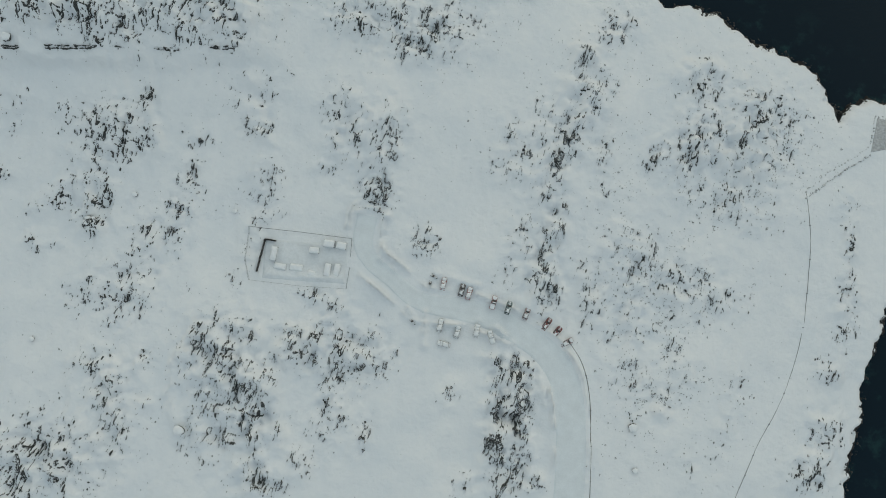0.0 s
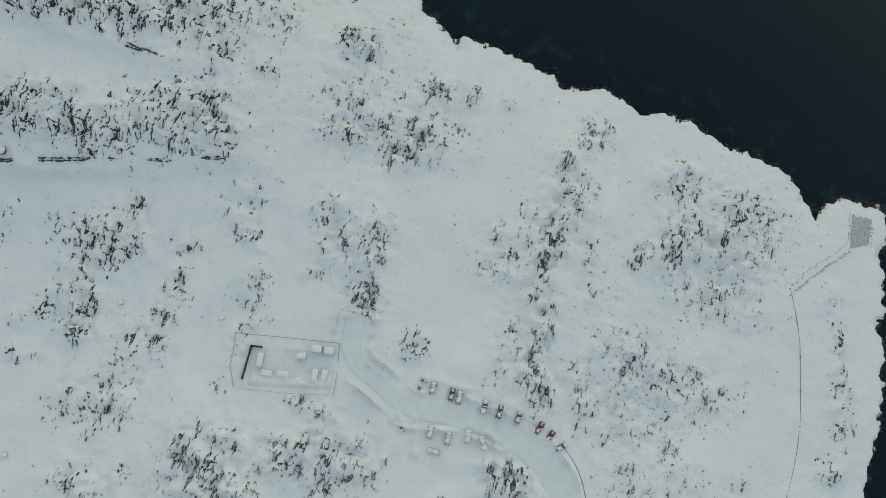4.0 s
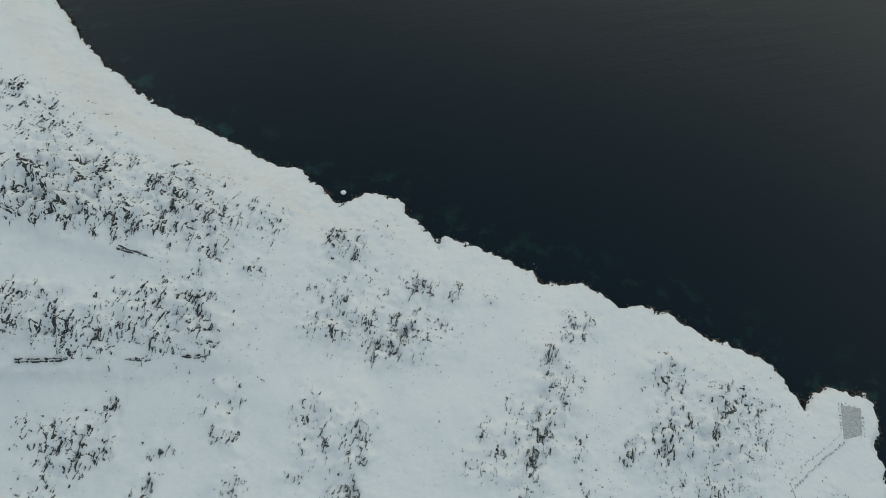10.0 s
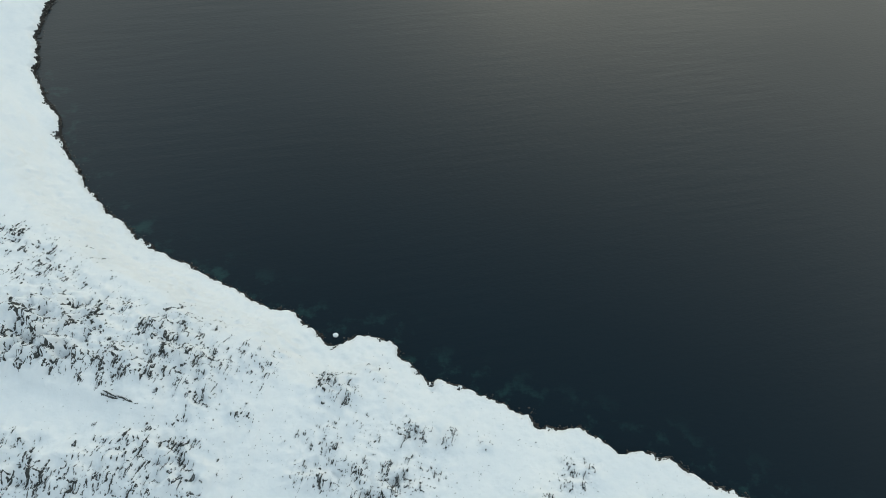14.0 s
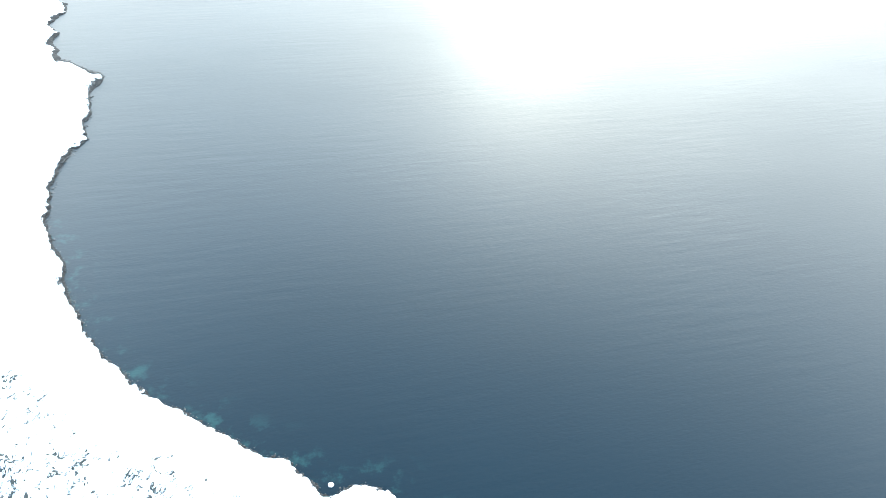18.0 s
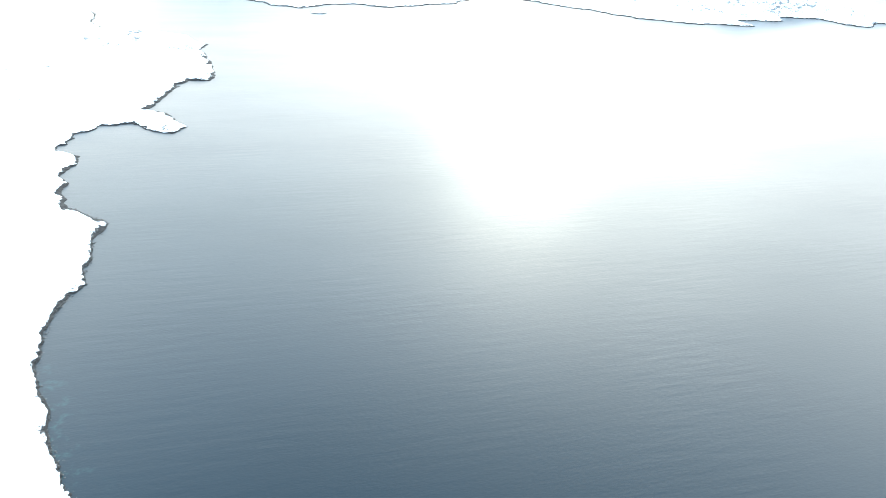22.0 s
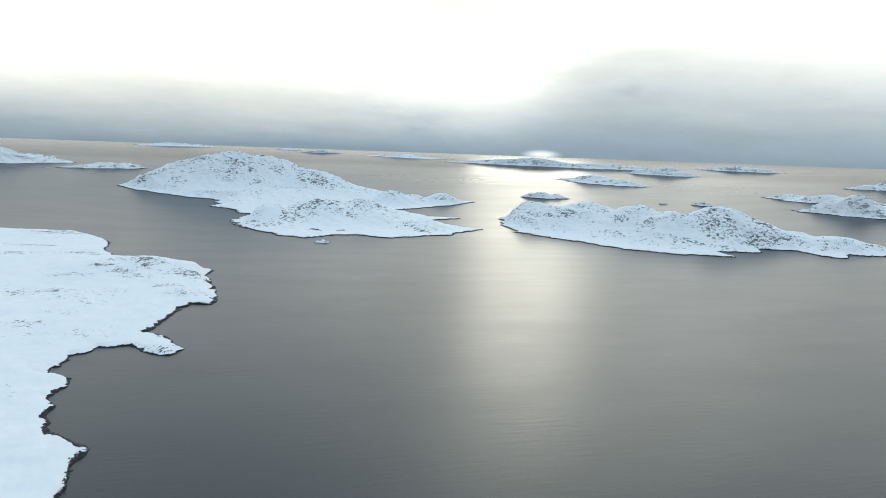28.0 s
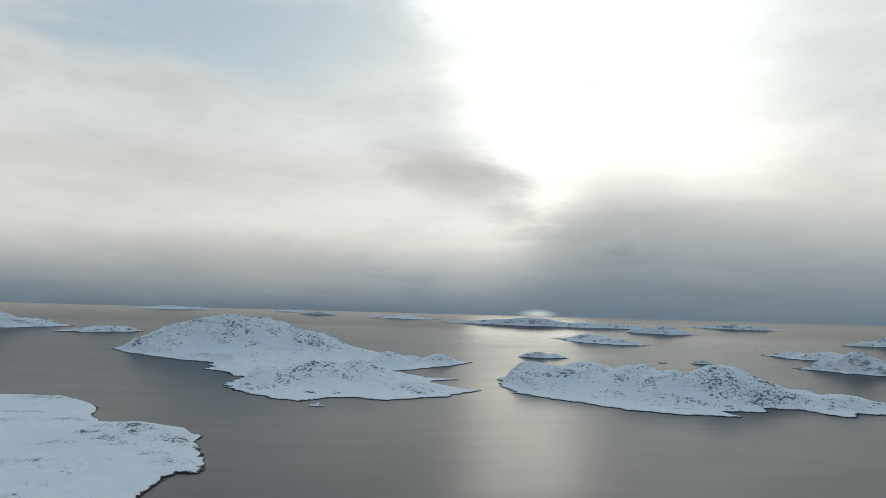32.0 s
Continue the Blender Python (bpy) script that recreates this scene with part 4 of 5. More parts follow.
for line in (LEDGE_UPPER, LEDGE_LOWER):
    for (ax, ay), (bx, by) in zip(line, line[1:]):
        if bx < -172:
            continue
        def cover(x, y, seg=((ax, ay), (bx, by))):
            off = line_distance(x, y, seg) + 0.8 * wave_noise(x / 9, y / 9, 107)
            return 3.4 * np.abs(off) - 0.7 + 2.2 * ramp(0.25, 0.5, wave_noise(x / 9, y / 9, 108)), off < 9
        rock_sheet((ax + bx) / 2, (ay + by) / 2, abs(bx - ax) / 2 + 1, abs(by - ay) / 2 + 2.5, cover, "long dark rock ledge above a snow slope", strike=math.atan2(bx - ax, by - ay))


def stone_mesh(name, seed, flat=0.7, detail=2):
    bm = bmesh.new()
    bmesh.ops.create_icosphere(bm, subdivisions=detail, radius=1.0)
    off = Vector((seed * 7.3, seed * 3.1, seed * 1.7))
    for v in bm.verts:
        v.co *= 0.82 + 0.34 * noise.noise(v.co * 1.3 + off) + 0.16 * noise.noise(v.co * 3.7 + off)
        v.co.z = max(v.co.z * flat, -0.35)
    me = bpy.data.meshes.new(name)
    bm.to_mesh(me)
    bm.free()
    me.materials.append(ROCK)
    return me


BOULDERS = [(-123.7, 17.4, 2.6, 0), (-85.5, -50.9, 2.2, 1), (68.5, -39.2, 1.9, 1), (70.0, -53.7, 1.3, 1), (-110.1, 28.1, 1.2, 1), (-153, 76.5, 2.0, 1), (-40.1, 161.8, 1.5, 1),
            (-141.2, -24.6, 1.2, 1), (-75, 25, 1.1, 1), (-60, 40, 0.9, 0)]
for i, (bx, by, size, capped) in enumerate(BOULDERS):
    z = max(float(height(bx, by)), -0.3)
    base = tagged(new("boulder"), "rounded dark boulder with a cap of snow" if capped else "bare dark boulder standing out of the snow", "boulder", "boulders on the shore land")
    base.matrix_world = pose(bx, by, z)
    ob = new("stone", stone_mesh("stone", i + 1))
    ob.parent, ob.scale = base, (size, size * 0.9, size * 0.75)
    ob.location = (0, 0, 0.1 * size)
    if capped:
        bm = bmesh.new()
        bmesh.ops.create_icosphere(bm, subdivisions=2, radius=1.0)
        for v in bm.verts:
            v.co *= 1 + 0.15 * noise.noise(v.co * 1.7 + Vector((i, 0, 0)))
            v.co = Vector((v.co.x * size * 0.85, v.co.y * size * 0.75, max(v.co.z, -0.3) * size * 0.35 + 0.5 * size))
        part("snow_cap", bm, SNOW_CAP, base, "rounded cap of snow")


def scattered(name, places, label, mat):
    """Many small stones as one mesh."""
    shapes = []
    for s in range(5):
        bm = bmesh.new()
        bmesh.ops.create_icosphere(bm, subdivisions=1, radius=1.0)
        off = Vector((s * 5.1, 2.0, 1.0))
        shapes.append((np.array([v.co * (0.7 + 0.95 * noise.noise(v.co * 1.6 + off)) for v in bm.verts]), np.array([[v.index for v in f.verts] for f in bm.faces])))
        bm.free()
    rnd, verts, faces, base = random.Random(9), [], [], 0
    for x, y, z, size in places:
        v, f = shapes[rnd.randrange(5)]
        a, st = rnd.uniform(0, 6.3), rnd.uniform(0.55, 1.1)
        c, s = math.cos(a), math.sin(a)
        u = v * (size, size * st, size * 0.6)
        verts.append(np.stack([u[:, 0] * c - u[:, 1] * s + x, u[:, 0] * s + u[:, 1] * c + y, u[:, 2] + z], -1))
        faces.append(f + base)
        base += len(v)
    return tagged(sheet(name, np.concatenate(verts), np.concatenate(faces), mat, False), label, "stones", kind="stuff")


rnd = random.Random(4)
loose = []
spots = [(78, 5, 24, 50, 1100), (112, 62, 22, 34, 700), (64, 20, 10, 45, 200), (20, 100, 60, 30, 380), (-60, 120, 60, 35, 330), (-100, 20, 50, 60, 380), (-90, -50, 50, 30, 260), (90, -30, 30, 30, 240), (20, 60, 60, 40, 200)]
for cx, cy, sx, sy, count in spots:
    for _ in range(count):
        x, y = rnd.gauss(cx, sx * 0.6), rnd.gauss(cy, sy * 0.6)
        clump = float(wave_noise(np.array([x / 9]), np.array([y / 12]), 111)[0])
        loose.append((x, y, rnd.uniform(0.15, 0.33) * (1.9 if rnd.random() < 0.14 else 1), clump))
lx, ly = np.array([q[0] for q in loose]), np.array([q[1] for q in loose])
lz, free = height(lx, ly), np.minimum(line_distance(lx, ly, ROAD) > 8, (lx > -10) | (np.abs(ly - 10) > 11))
loose = [(x, y, z, s) for (x, y, s, q), z, ok in zip(loose, lz, free) if ok and z > 2.0 and q > -0.25]
scattered("loose_stones", loose, "small dark stones scattered over the snow", ROCK)

tide_line = []
for (ax, ay), (bx, by) in zip(MAINLAND[1:60], MAINLAND[2:61]):
    n = math.hypot(bx - ax, by - ay)
    away = 1 + 0.9 * min(1, max(0, (math.hypot(ax, ay) - 240) / 300))
    for _ in range(int(n * 4.4 / away)):
        s = rnd.random()
        x, y = ax + (bx - ax) * s + rnd.gauss(0, 1.5 * away), ay + (by - ay) * s + rnd.gauss(0, 1.5 * away)
        tide_line.append((x, y, rnd.uniform(0.25, 0.9) * away))
tz = height([q[0] for q in tide_line], [q[1] for q in tide_line])
scattered("shore_rocks", [(x, y, max(z, -0.15), s) for (x, y, s), z in zip(tide_line, tz) if -2.2 < z < 2.2], "wet black rocks along the waterline", WET_ROCK)

# ---- fence, sheds and wall of the yard ----


def fence(corners, label, gap=2.6, tall=1.7):
    base = tagged(new("wire_fence"), label, "fence")
    for (ax, ay), (bx, by) in zip(corners, corners[1:]):
        n = max(1, round(math.hypot(bx - ax, by - ay) / gap))
        tops = []
        for i in range(n):
            x, y = ax + (bx - ax) * i / n, ay + (by - ay) * i / n
            z = float(height(x, y))
            part("post", tube([(x, y, z - 0.3), (x, y, z + tall)], 0.05, 6), STEEL, base)
            tops.append((x, y, z))
        tops.append((bx, by, float(height(bx, by))))
        for lift in (0.25, 0.7, 1.15, 1.62):
            part("wire", tube([(x, y, z + lift) for x, y, z in tops], 0.018, 4), STEEL, base)
    return base


fence([(-68.9, 19.9), (-51, 19.3), (-33.3, 18.4), (-33.2, 11.8)], "thin grey wire fence with steel posts round the yard")
fence([(-33.2, 8.2), (-33.8, 0.8), (-50, 0.6), (-67.5, 1.4), (-69.4, 8), (-68.9, 19.9)], "thin grey wire fence with steel posts beside the yard gate")

wall = tagged(new("retaining_wall"), "dark tarred timber retaining wall, drifted with snow", "wall")
for (ax, ay), (bx, by) in (((-65.3, 4.4), (-63.4, 16.0)), ((-63.4, 16.0), (-59.6, 15.6))):
    n = math.hypot(bx - ax, by - ay)
    wx, wy = (bx - ax) / n, (by - ay) / n
    count = int(n / 0.42)
    for i in range(count):
        s = (i + 0.5) * n / count
        x, y = ax + wx * s, ay + wy * s
        bm = block(-0.19, -0.16 - 0.12 * (i % 2), -0.4, 0.19, 0.16 + 0.05 * ((i * 7) % 3), 1.15 + 0.16 * math.sin(i * 2.3), 0.02)
        bmesh.ops.transform(bm, matrix=pose(x, y, float(height(x, y)), 0, 0, math.degrees(math.atan2(wy, wx))), verts=bm.verts[:])
        part("board", bm, TIMBER, wall)


def heap(name, x0, y0, x1, y1, z, lift, seed, slump=1.0):
    """A rounded layer of snow on a top face."""
    nx, ny = max(4, int((x1 - x0) / 0.3)), max(4, int((y1 - y0) / 0.3))
    bm = bmesh.new()
    rows = []
    for j in range(ny + 1):
        row = []
        for i in range(nx + 1):
            u, v = i / nx, j / ny
            e = min(1, 4 * min(u, 1 - u) * slump) * min(1, 4 * min(v, 1 - v) * slump)
            x, y = x0 + (x1 - x0) * u, y0 + (y1 - y0) * v
            row.append(bm.verts.new((x, y, z + lift * (e ** 0.5) * (0.8 + 0.35 * noise.noise(Vector((x * 0.9, y * 0.9, seed)))))))
        rows.append(row)
    for a, b in zip(rows, rows[1:]):
        for i in range(nx):
            bm.faces.new((a[i], a[i + 1], b[i + 1], b[i]))
    rim = rows[0] + [r[-1] for r in rows[1:]] + rows[-1][-2::-1] + [r[0] for r in rows[-2:0:-1]]
    foot = [bm.verts.new((v.co.x, v.co.y, z - 0.02)) for v in rim]
    for i in range(len(rim)):
        j = (i + 1) % len(rim)
        bm.faces.new((rim[j], rim[i], foot[i], foot[j]))
    for f in bm.faces:
        f.smooth = True
    return bm


def container(x, y, turn, length, width, tall, label, seed):
    z = float(height(x, y))
    base = tagged(new("storage_container"), label, "container", "containers in the yard")
    base.matrix_world = pose(x, y, z + 0.02, 0, 0, turn)
    l, w = length / 2, width / 2
    part("body", block(-l, -w, 0, l, w, tall, 0.04), PANEL, base)
    for sx in (-1, 1):
        for sy in (-1, 1):
            part("corner_post", block(sx * l - 0.08, sy * w - 0.08, 0.0, sx * l + 0.08, sy * w + 0.08, tall + 0.03, 0.01), STEEL, base)
    n = int(length / 0.55)
    for i in range(n):
        s = -l + (i + 0.5) * length / n
        part("rib", block(s - 0.08, -w - 0.035, 0.12, s + 0.08, w + 0.035, max(0.3, tall - 0.12)), PANEL, base)
    for s in (-1, 1):
        door = part("door", block(l - 0.01, s * w / 2 - w / 2 + 0.06, 0.1, l + 0.05, s * w / 2 + w / 2 - 0.06, tall - 0.1), PANEL, base)
        part("handle", block(l + 0.05, s * 0.12 - 0.02, 0.4 * tall, l + 0.09, s * 0.12 + 0.02, 0.68 * tall), STEEL, door)
    part("snow_layer", heap("snow_layer", -l - 0.1, -w - 0.1, l + 0.1, w + 0.1, tall, 0.55, seed), SNOW_CAP, base, "thick rounded snow on the roof")


container(-59.8, 11.2, 84, 4.6, 1.9, 1.5, "pale container under a thick cap of snow", 1)
container(-45.9, 13.3, 0, 3.2, 1.9, 1.9, "small pale hut under a flat cap of snow", 2)
container(-40.9, 16.0, -4, 3.6, 2.2, 1.9, "pale container snowed over beside the fence", 3)
container(-36.6, 15.6, -6, 3.3, 2.2, 1.8, "pale container snowed over at the yard's corner", 4)
container(-40.8, 6.9, 84, 4.2, 2.0, 1.1, "pale container half buried in drifted snow", 5)
container(-37.6, 7.1, 80, 4.0, 1.9, 1.0, "pale container half buried in windpacked snow", 6)
container(-51.7, 6.9, -4, 4.4, 2.0, 0.7, "low pale crate under deep snow", 7)
container(-57.4, 6.9, -8, 4.0, 1.9, 0.7, "low pale crate under deep drifted snow", 8)
container(-46.4, 5.2, -14, 2.6, 1.8, 0.5, "small pale crate under deep snow", 9)

# ---- parked cars ----


def ring(y, w, z0, z1, c=0.14):
    return [(-w + c, y, z0), (w - c, y, z0), (w, y, z0 + c), (w, y, z1 - c), (w - c, y, z1), (-w + c, y, z1), (-w, y, z1 - c), (-w, y, z0 + c)]


def car(x, y, turn, paint, label, length=4.5, width=1.9, tall=1.55, snow=0.5, pickup=False, seed=0):
    z = float(height(x, y)) + (0.14 if line_distance(np.array([x]), np.array([y]), ROAD)[0] < 4 else 0.02)
    base = tagged(new("car"), label, "car", "parked cars by the road")
    base.matrix_world = pose(x, y, z, 0, 0, turn)
    h, w = length / 2, width / 2
    part("body", loft([ring(-h, w * 0.86, 0.36, 0.78), ring(-h + 0.12, w * 0.96, 0.28, 0.92), ring(-h * 0.5, w, 0.26, 0.95), ring(h * 0.25, w, 0.26, 0.95), ring(h * 0.8, w * 0.95, 0.28, 0.86),
                       ring(h - 0.06, w * 0.86, 0.34, 0.72)]), paint, base)
    back = -h * 0.15 if pickup else -h * 0.82
    roof_back, roof_front, front = back + 0.28, h * 0.12, h * 0.42
    low = [(-w * 0.92, back, 0.93), (w * 0.92, back, 0.93), (w * 0.92, front, 0.93), (-w * 0.92, front, 0.93)]
    top = [(-w * 0.74, roof_back, tall), (w * 0.74, roof_back, tall), (w * 0.74, roof_front, tall), (-w * 0.74, roof_front, tall)]
    part("cabin", loft([low, [tuple(Vector(a).lerp(Vector(b), 0.9)) for a, b in zip(low, top)], [(a * 0.93, b, c) for a, b, c in top]]), paint, base)

    def pane(name, a, b, c, d, push):
        corners = [Vector(q) for q in (a, b, c, d)]
        mid = sum(corners, Vector()) / 4
        corners = [mid + (q - mid) * 0.84 for q in corners]
        push = Vector(push)
        part(name, loft([[q - push * 0.02 for q in corners], [q + push * 0.03 for q in corners]]), FROSTED if snow > 0.7 else GLASS, base, "frosted glass" if snow > 0.7 else "dark glass")
    pane("windscreen", low[3], low[2], top[2], top[3], (0, 0.7, 0.7))
    pane("rear_window", low[1], low[0], top[0], top[1], (0, -0.8, 0.5))
    pane("side_window", low[2], low[1], top[1], top[2], (1, 0, 0.25))
    pane("side_window", low[0], low[3], top[3], top[0], (-1, 0, 0.25))
    for sx in (-1, 1):
        for sy in (-0.62, 0.62):
            rings = [[(sx * (w - 0.2 + 0.22 * k), h * sy + r * math.cos(q), 0.32 + r * math.sin(q)) for q in (2 * math.pi * i / 14 for i in range(14))]
                     for k, r in ((0, 0.28), (0.15, 0.32), (0.85, 0.32), (1, 0.27))]
            wheel = part("wheel", loft(rings), RUBBER, base)
            rim = [[(sx * (w + 0.02 + q), h * sy + 0.18 * math.cos(a), 0.32 + 0.18 * math.sin(a)) for a in (2 * math.pi * i / 10 for i in range(10))] for q in (-0.02, 0.012)]
            part("rim", loft(rim), STEEL, wheel, "grey steel rim")
        part("headlight", block(sx * w * 0.66 - 0.16, h - 0.16, 0.56, sx * w * 0.66 + 0.16, h - 0.02, 0.70, 0.02), LAMP, base)
        part("tail_light", block(sx * w * 0.74 - 0.1, -h - 0.01, 0.55, sx * w * 0.74 + 0.1, -h + 0.08, 0.75, 0.01), TAIL, base)
        part("door_mirror", block(sx * (w + 0.02) - 0.09, h * 0.36, 0.95, sx * (w + 0.02) + 0.09, h * 0.36 + 0.1, 1.1, 0.02), paint, base)
    part("bumper", block(-w * 0.84, h - 0.1, 0.32, w * 0.84, h + 0.06, 0.52, 0.04), paint, base)
    part("bumper", block(-w * 0.84, -h - 0.06, 0.36, w * 0.84, -h + 0.1, 0.54, 0.04), paint, base)
    if snow > 0.25:
        s = 0.35 + 0.65 * snow
        part("roof_snow", heap("roof_snow", -w * 0.72 * s, roof_back + 0.05, w * 0.72 * s, roof_back + (roof_front - roof_back) * (0.5 + 0.5 * snow), tall, 0.10 + 0.2 * snow, seed), SNOW_CAP, base, "uneven snow on the roof")
    if snow > 0.45:
        part("bonnet_snow", heap("bonnet_snow", -w * 0.8, h * 0.46, w * 0.8, h * 0.94, 0.86, 0.08 + 0.2 * snow, seed + 3), SNOW_CAP, base, "snow on the bonnet")
    if pickup:
        part("bed_snow", heap("bed_snow", -w * 0.8, -h * 0.94, w * 0.8, back - 0.05, 0.93, 0.10 + 0.25 * snow, seed + 5), SNOW_CAP, base, "snow in the load bed")
    if snow > 0.8:
        part("windscreen_snow", heap("windscreen_snow", -w * 0.8, h * 0.14, w * 0.8, h * 0.5, 1.05, 0.42, seed + 7), SNOW_CAP, base, "snow over the windscreen")
    return base




def dusted(name, colour, snow, rough=0.4):
    """Car paint under a thin, patchy dusting of snow."""
    m, k, shader, where = material(name)
    fine = k.noise(where, 7.0, 5, 0.65)
    face = k.add("ShaderNodeSeparateXYZ")
    k.put(face.inputs[0], k.add("ShaderNodeNewGeometry").outputs["Normal"])
    lie = k.math("ADD", k.math("MULTIPLY", k.noise(where, 1.7, 5, 0.65), 1.0), k.math("MULTIPLY", face.outputs[2], 0.12))
    cover = k.math("MULTIPLY", k.between(lie, 0.68 - 0.35 * snow, 0.84 - 0.3 * snow), 0.9)
    paint = k.steps(fine, [(0.3, tuple(c * 0.8 for c in colour)), (0.7, tuple(min(1, c * 1.2) for c in colour))])
    k.put(shader.inputs["Base Color"], k.mix(cover, paint, (0.80, 0.82, 0.84, 1)))
    k.put(shader.inputs["Roughness"], k.math("MULTIPLY_ADD", cover, 0.3, rough))
    return m


RED = dusted("dark_red_paint", (0.16, 0.03, 0.028), 0.3)
ROSE = dusted("faded_red_paint", (0.30, 0.13, 0.13), 0.5)
BLACK = dusted("dark_grey_paint", (0.08, 0.07, 0.07), 0.4)
TEAL = dusted("grey_green_paint", (0.11, 0.16, 0.16), 0.35)
BROWN = dusted("brownish_paint", (0.28, 0.17, 0.165), 0.5)
WHITE = dusted("white_paint", (0.62, 0.63, 0.63), 0.5)
GREY = dusted("silver_grey_paint", (0.40, 0.42, 0.43), 0.5)
FROSTED = dusted("frosted_glass", (0.16, 0.17, 0.18), 0.75, 0.3)
TAIL = plain("red_lens", (0.25, 0.02, 0.02), 0.3, 0, 4.0, 0.2)
car(-0.2, 5.1, -8, ROSE, "faded red car half covered by snow", snow=0.75, seed=1)
car(6.3, 3.4, -12, BLACK, "dark grey car with snow streaks on its roof", snow=0.3, seed=2)
car(8.9, 2.5, -12, ROSE, "pale red car with snow on roof and bonnet", snow=0.8, seed=3)
car(17.6, -0.1, -12, ROSE, "red pickup with a snow-filled load bed", length=4.8, snow=0.5, pickup=True, seed=4)
car(22.8, -1.5, -14, TEAL, "grey-green car with a bare roof", length=4.7, snow=0.28, seed=5)
car(29.3, -3.0, -18, BROWN, "brownish car dusted with snow", snow=0.35, seed=6)
car(36.6, -6.1, -33, RED, "dark red car with little snow on it", length=4.7, snow=0.27, seed=7)
car(40.3, -8.6, -38, RED, "dark red car with a strip of roof snow", length=4.5, snow=0.32, seed=8)
car(44.1, -11.9, -58, BROWN, "brownish red car half covered by drifted snow", snow=0.5, seed=9)
car(-0.3, -9.3, -10, GREY, "silver grey car under a layer of snow", length=4.8, snow=0.85, seed=10)
car(1.4, -15.6, 80, WHITE, "white car parked across, deep in snow", snow=0.95, seed=11)
car(5.8, -11.2, -10, GREY, "silver grey car with snow on roof and bonnet", snow=0.8, seed=12)
car(12.4, -10.3, -8, WHITE, "white van-like car covered by snow", length=4.8, tall=1.75, snow=0.95, seed=13)
car(17.6, -12.0, 20, WHITE, "white pickup buried in ploughed snow", length=4.8, snow=0.9, pickup=True, seed=14)


def snowmobile(x, y, turn, label):
    z = float(height(x, y))
    base = tagged(new("snowmobile"), label, "snowmobile", "snowmobiles beside the cars")
    base.matrix_world = pose(x, y, z, 0, 0, turn)
    part("track", block(-0.22, -1.25, 0.0, 0.22, 0.2, 0.28, 0.06), RUBBER, base)
    part("seat", block(-0.2, -1.0, 0.3, 0.2, 0.1, 0.62, 0.07), RUBBER, base)
    part("hood", loft([ring(0.0, 0.38, 0.2, 0.75, 0.1), ring(0.6, 0.4, 0.18, 0.7, 0.1), ring(1.1, 0.2, 0.22, 0.45, 0.06)]), BLACK, base)
    for s in (-1, 1):
        part("ski", block(s * 0.45 - 0.07, 0.2, 0.0, s * 0.45 + 0.07, 1.35, 0.06, 0.015), STEEL, base)
    part("handlebar", tube([(-0.35, 0.05, 0.95), (0, 0.15, 0.88), (0.35, 0.05, 0.95)], 0.03, 6), STEEL, base)
    part("windshield", block(-0.25, 0.18, 0.7, 0.25, 0.22, 1.05, 0.01), GLASS, base)
    part("snow_layer", heap("snow_layer", -0.2, -0.95, 0.2, 0.0, 0.62, 0.12, 3), SNOW_CAP, base)


snowmobile(-4.9, 4.5, -4, "small dark snowmobile parked beside the cars")
snowmobile(-9.8, -8.8, 45, "dark snowmobile drifted with snow below the road")
snowmobile(-3.6, 7.4, 60, "dark snowmobile with snow on its seat")

# ---- pipeline, low wall and stone-lined path ----


def pipeline(line, label, radius=0.17):
    base = tagged(new("pipeline"), label, "pipe")
    p, t, _ = along(line, 1.0)
    z = height(p[:, 0], p[:, 1]) + 0.01 + 0.10 * layered(p[:, 0], p[:, 1], 6, 2, 91)
    step = 12
    for i in range(0, len(p) - 1, step):
        piece = [(x, y, q) for (x, y), q in zip(p[i:i + step + 1], z[i:i + step + 1])]
        part("pipe", tube(piece, radius, 8), PIPE, base)
        x, y, q = piece[0]
        part("bracket", block(x - 0.28, y - 0.1, q - 0.5, x + 0.28, y + 0.1, q + 0.2, 0.02), STEEL, base)


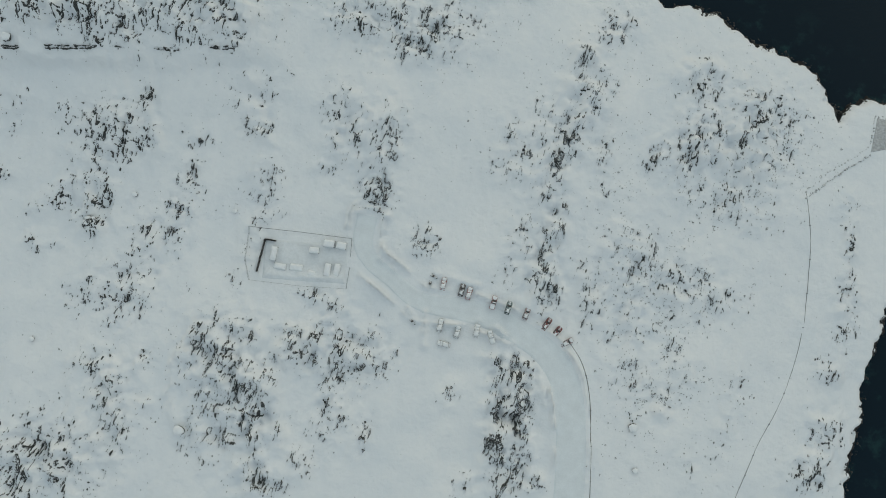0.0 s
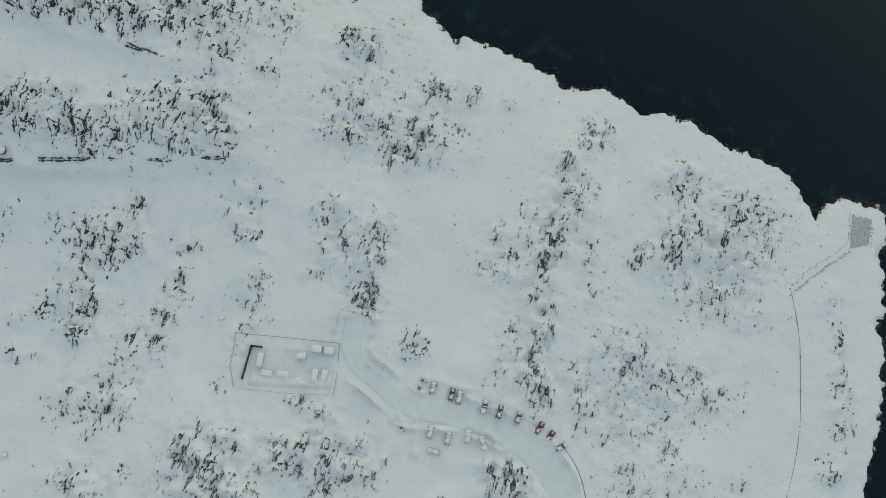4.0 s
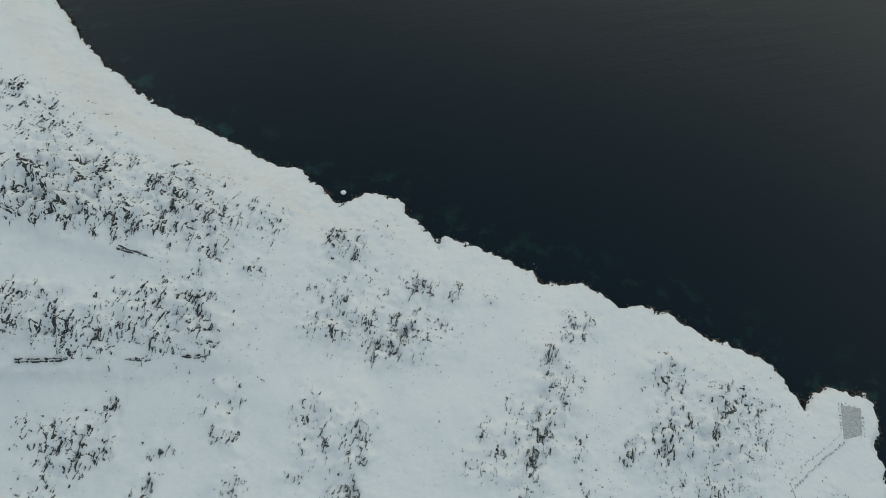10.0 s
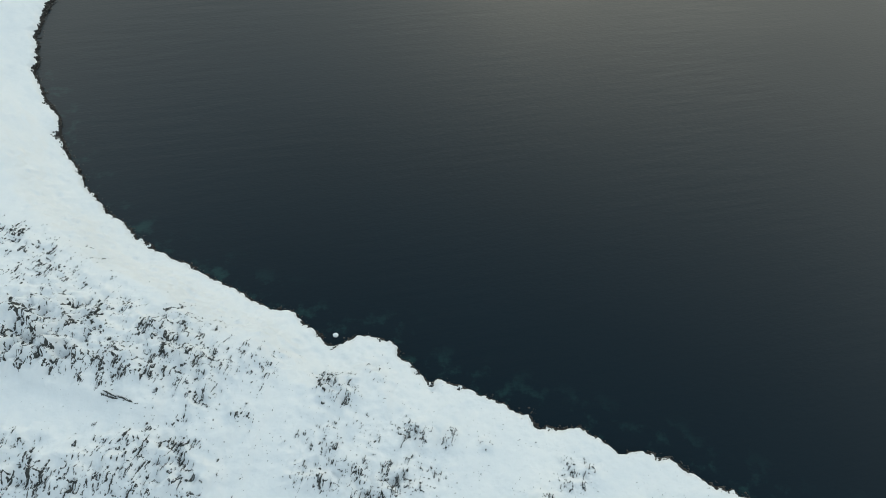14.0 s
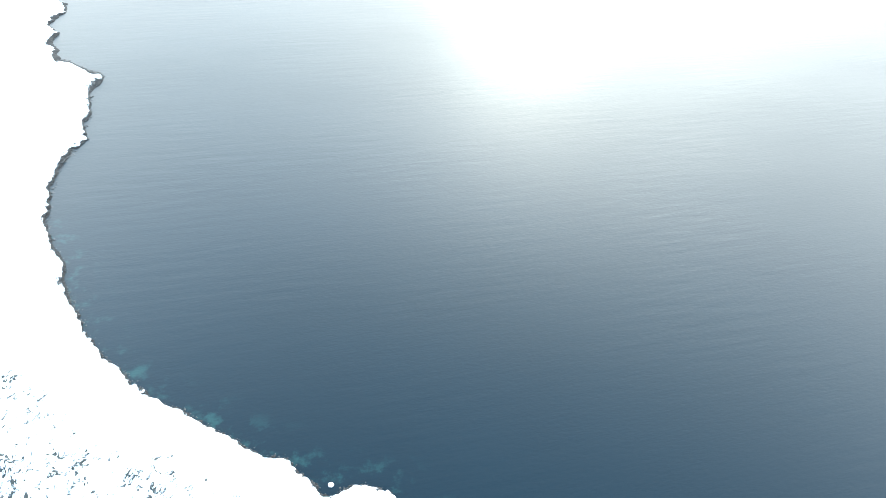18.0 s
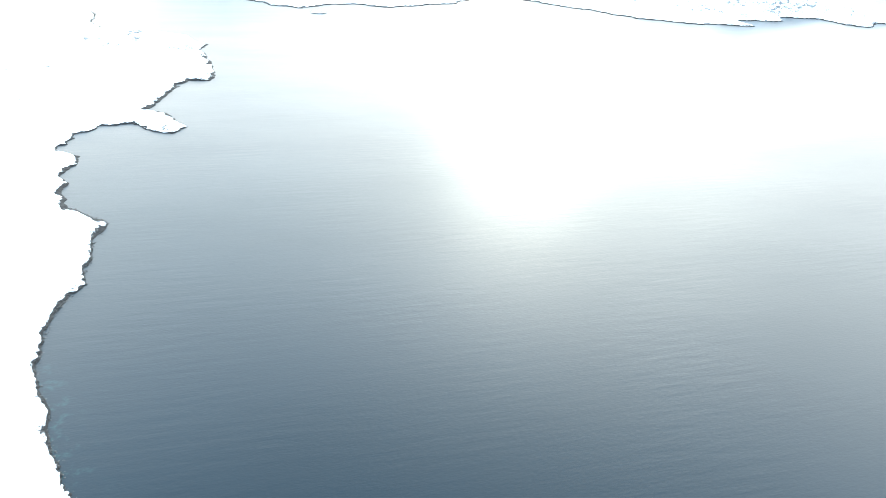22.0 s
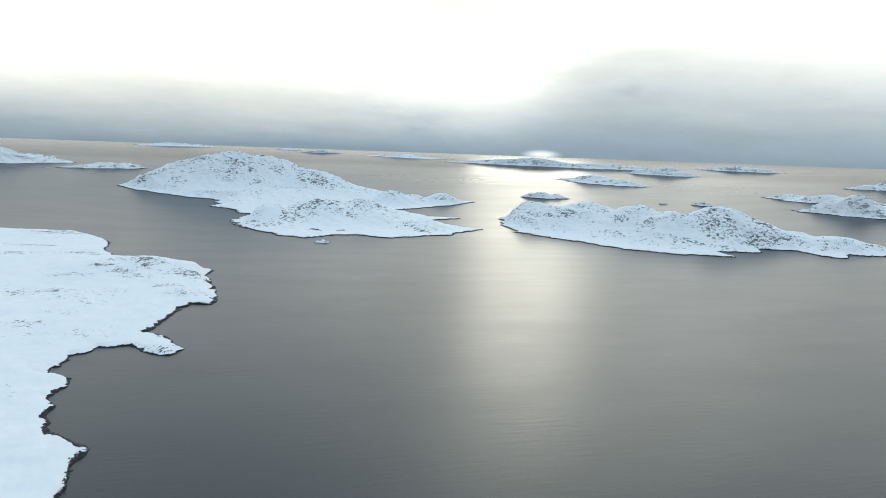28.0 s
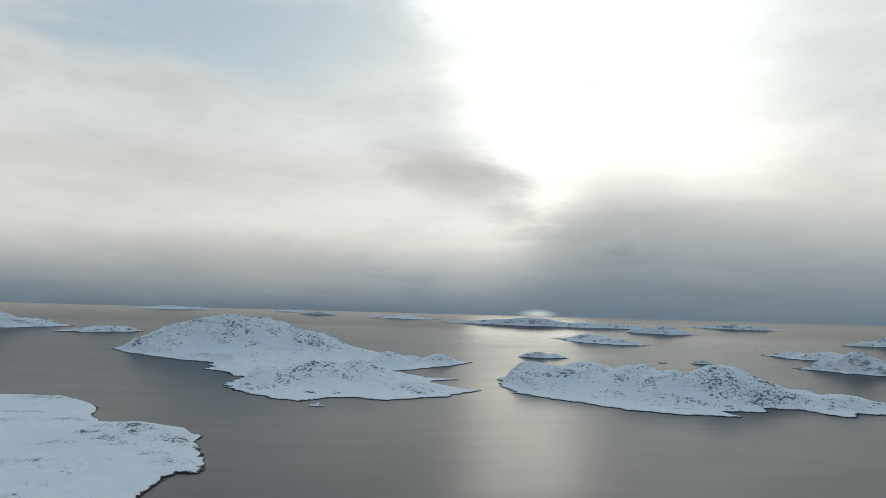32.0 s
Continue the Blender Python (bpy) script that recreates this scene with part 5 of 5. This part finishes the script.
pipeline([(125.3, 47.2), (127.0, 35.3), (127.9, 23.3), (126.5, 3.4), (124.7, -12.5), (119.1, -28.4), (110.7, -44.3), (104.6, -60.4), (98, -80)], "long weathered grey pipe half sunk in the snow", 0.075)
pipeline([(45.5, -12.5), (49.9, -18.1), (53.0, -27.6), (54.2, -40.9), (55.3, -64.1), (55.5, -90)], "dark pipe running along the road's edge", 0.13)

STONES = [stone_mesh("stone", s, 0.8, 1) for s in range(31, 36)]


def row_of_stones(line, gap, size, seed):
    p, t, _ = along(line, gap)
    rnd = random.Random(seed)
    for (x, y) in p:
        x, y, s = x + rnd.gauss(0, 0.2), y + rnd.gauss(0, 0.2), size * rnd.uniform(0.6, 1.25)
        ob = tagged(new("edge_stone", STONES[rnd.randrange(5)]), "dark rough stone lining the path to the landing", "stone", "stones along the landing path")
        ob.matrix_world = pose(x, y, float(height(x, y)) + 0.1 * s, 0, 0, rnd.uniform(0, 360)) @ Matrix.Diagonal((s, s * 0.8, s * 0.8, 1))


row_of_stones([(124.9, 44.6), (131, 49.6), (137.0, 54.1), (143, 58.6), (149.2, 62.7)], 0.95, 0.5, 1)
row_of_stones([(125.2, 47.5), (131, 52.6), (136.7, 57.1), (142, 60.6), (147, 64.2), (149.2, 69), (150.4, 76.9)], 1.25, 0.45, 2)
row_of_stones([(150.6, 76.9), (158.7, 75.8), (157.2, 65.3)], 1.3, 0.45, 3)
u, v = np.meshgrid(np.linspace(0, 1, 45), np.linspace(0, 1, 60))
c = [np.array(q) for q in ((148.6, 63.4), (156.6, 65.6), (158.4, 75.6), (151.0, 76.6))]
px = (c[0][0] * (1 - u) + c[1][0] * u) * (1 - v) + (c[3][0] * (1 - u) + c[2][0] * u) * v
py = (c[0][1] * (1 - u) + c[1][1] * u) * (1 - v) + (c[3][1] * (1 - u) + c[2][1] * u) * v
border = np.minimum(np.minimum(u, 1 - u), np.minimum(v, 1 - v)) < 0.01
pz = height(px, py) + 0.12 + 0.10 * layered(px, py, 0.8, 3, 95) - 0.5 * border
pad = sheet("landing_pad", np.stack([px, py, pz], -1).reshape(-1, 3), grid_quads(*px.shape), GRAVEL, False)
tagged(pad, "rough grey gravel landing at the tip of the point", "landing", kind="structure")
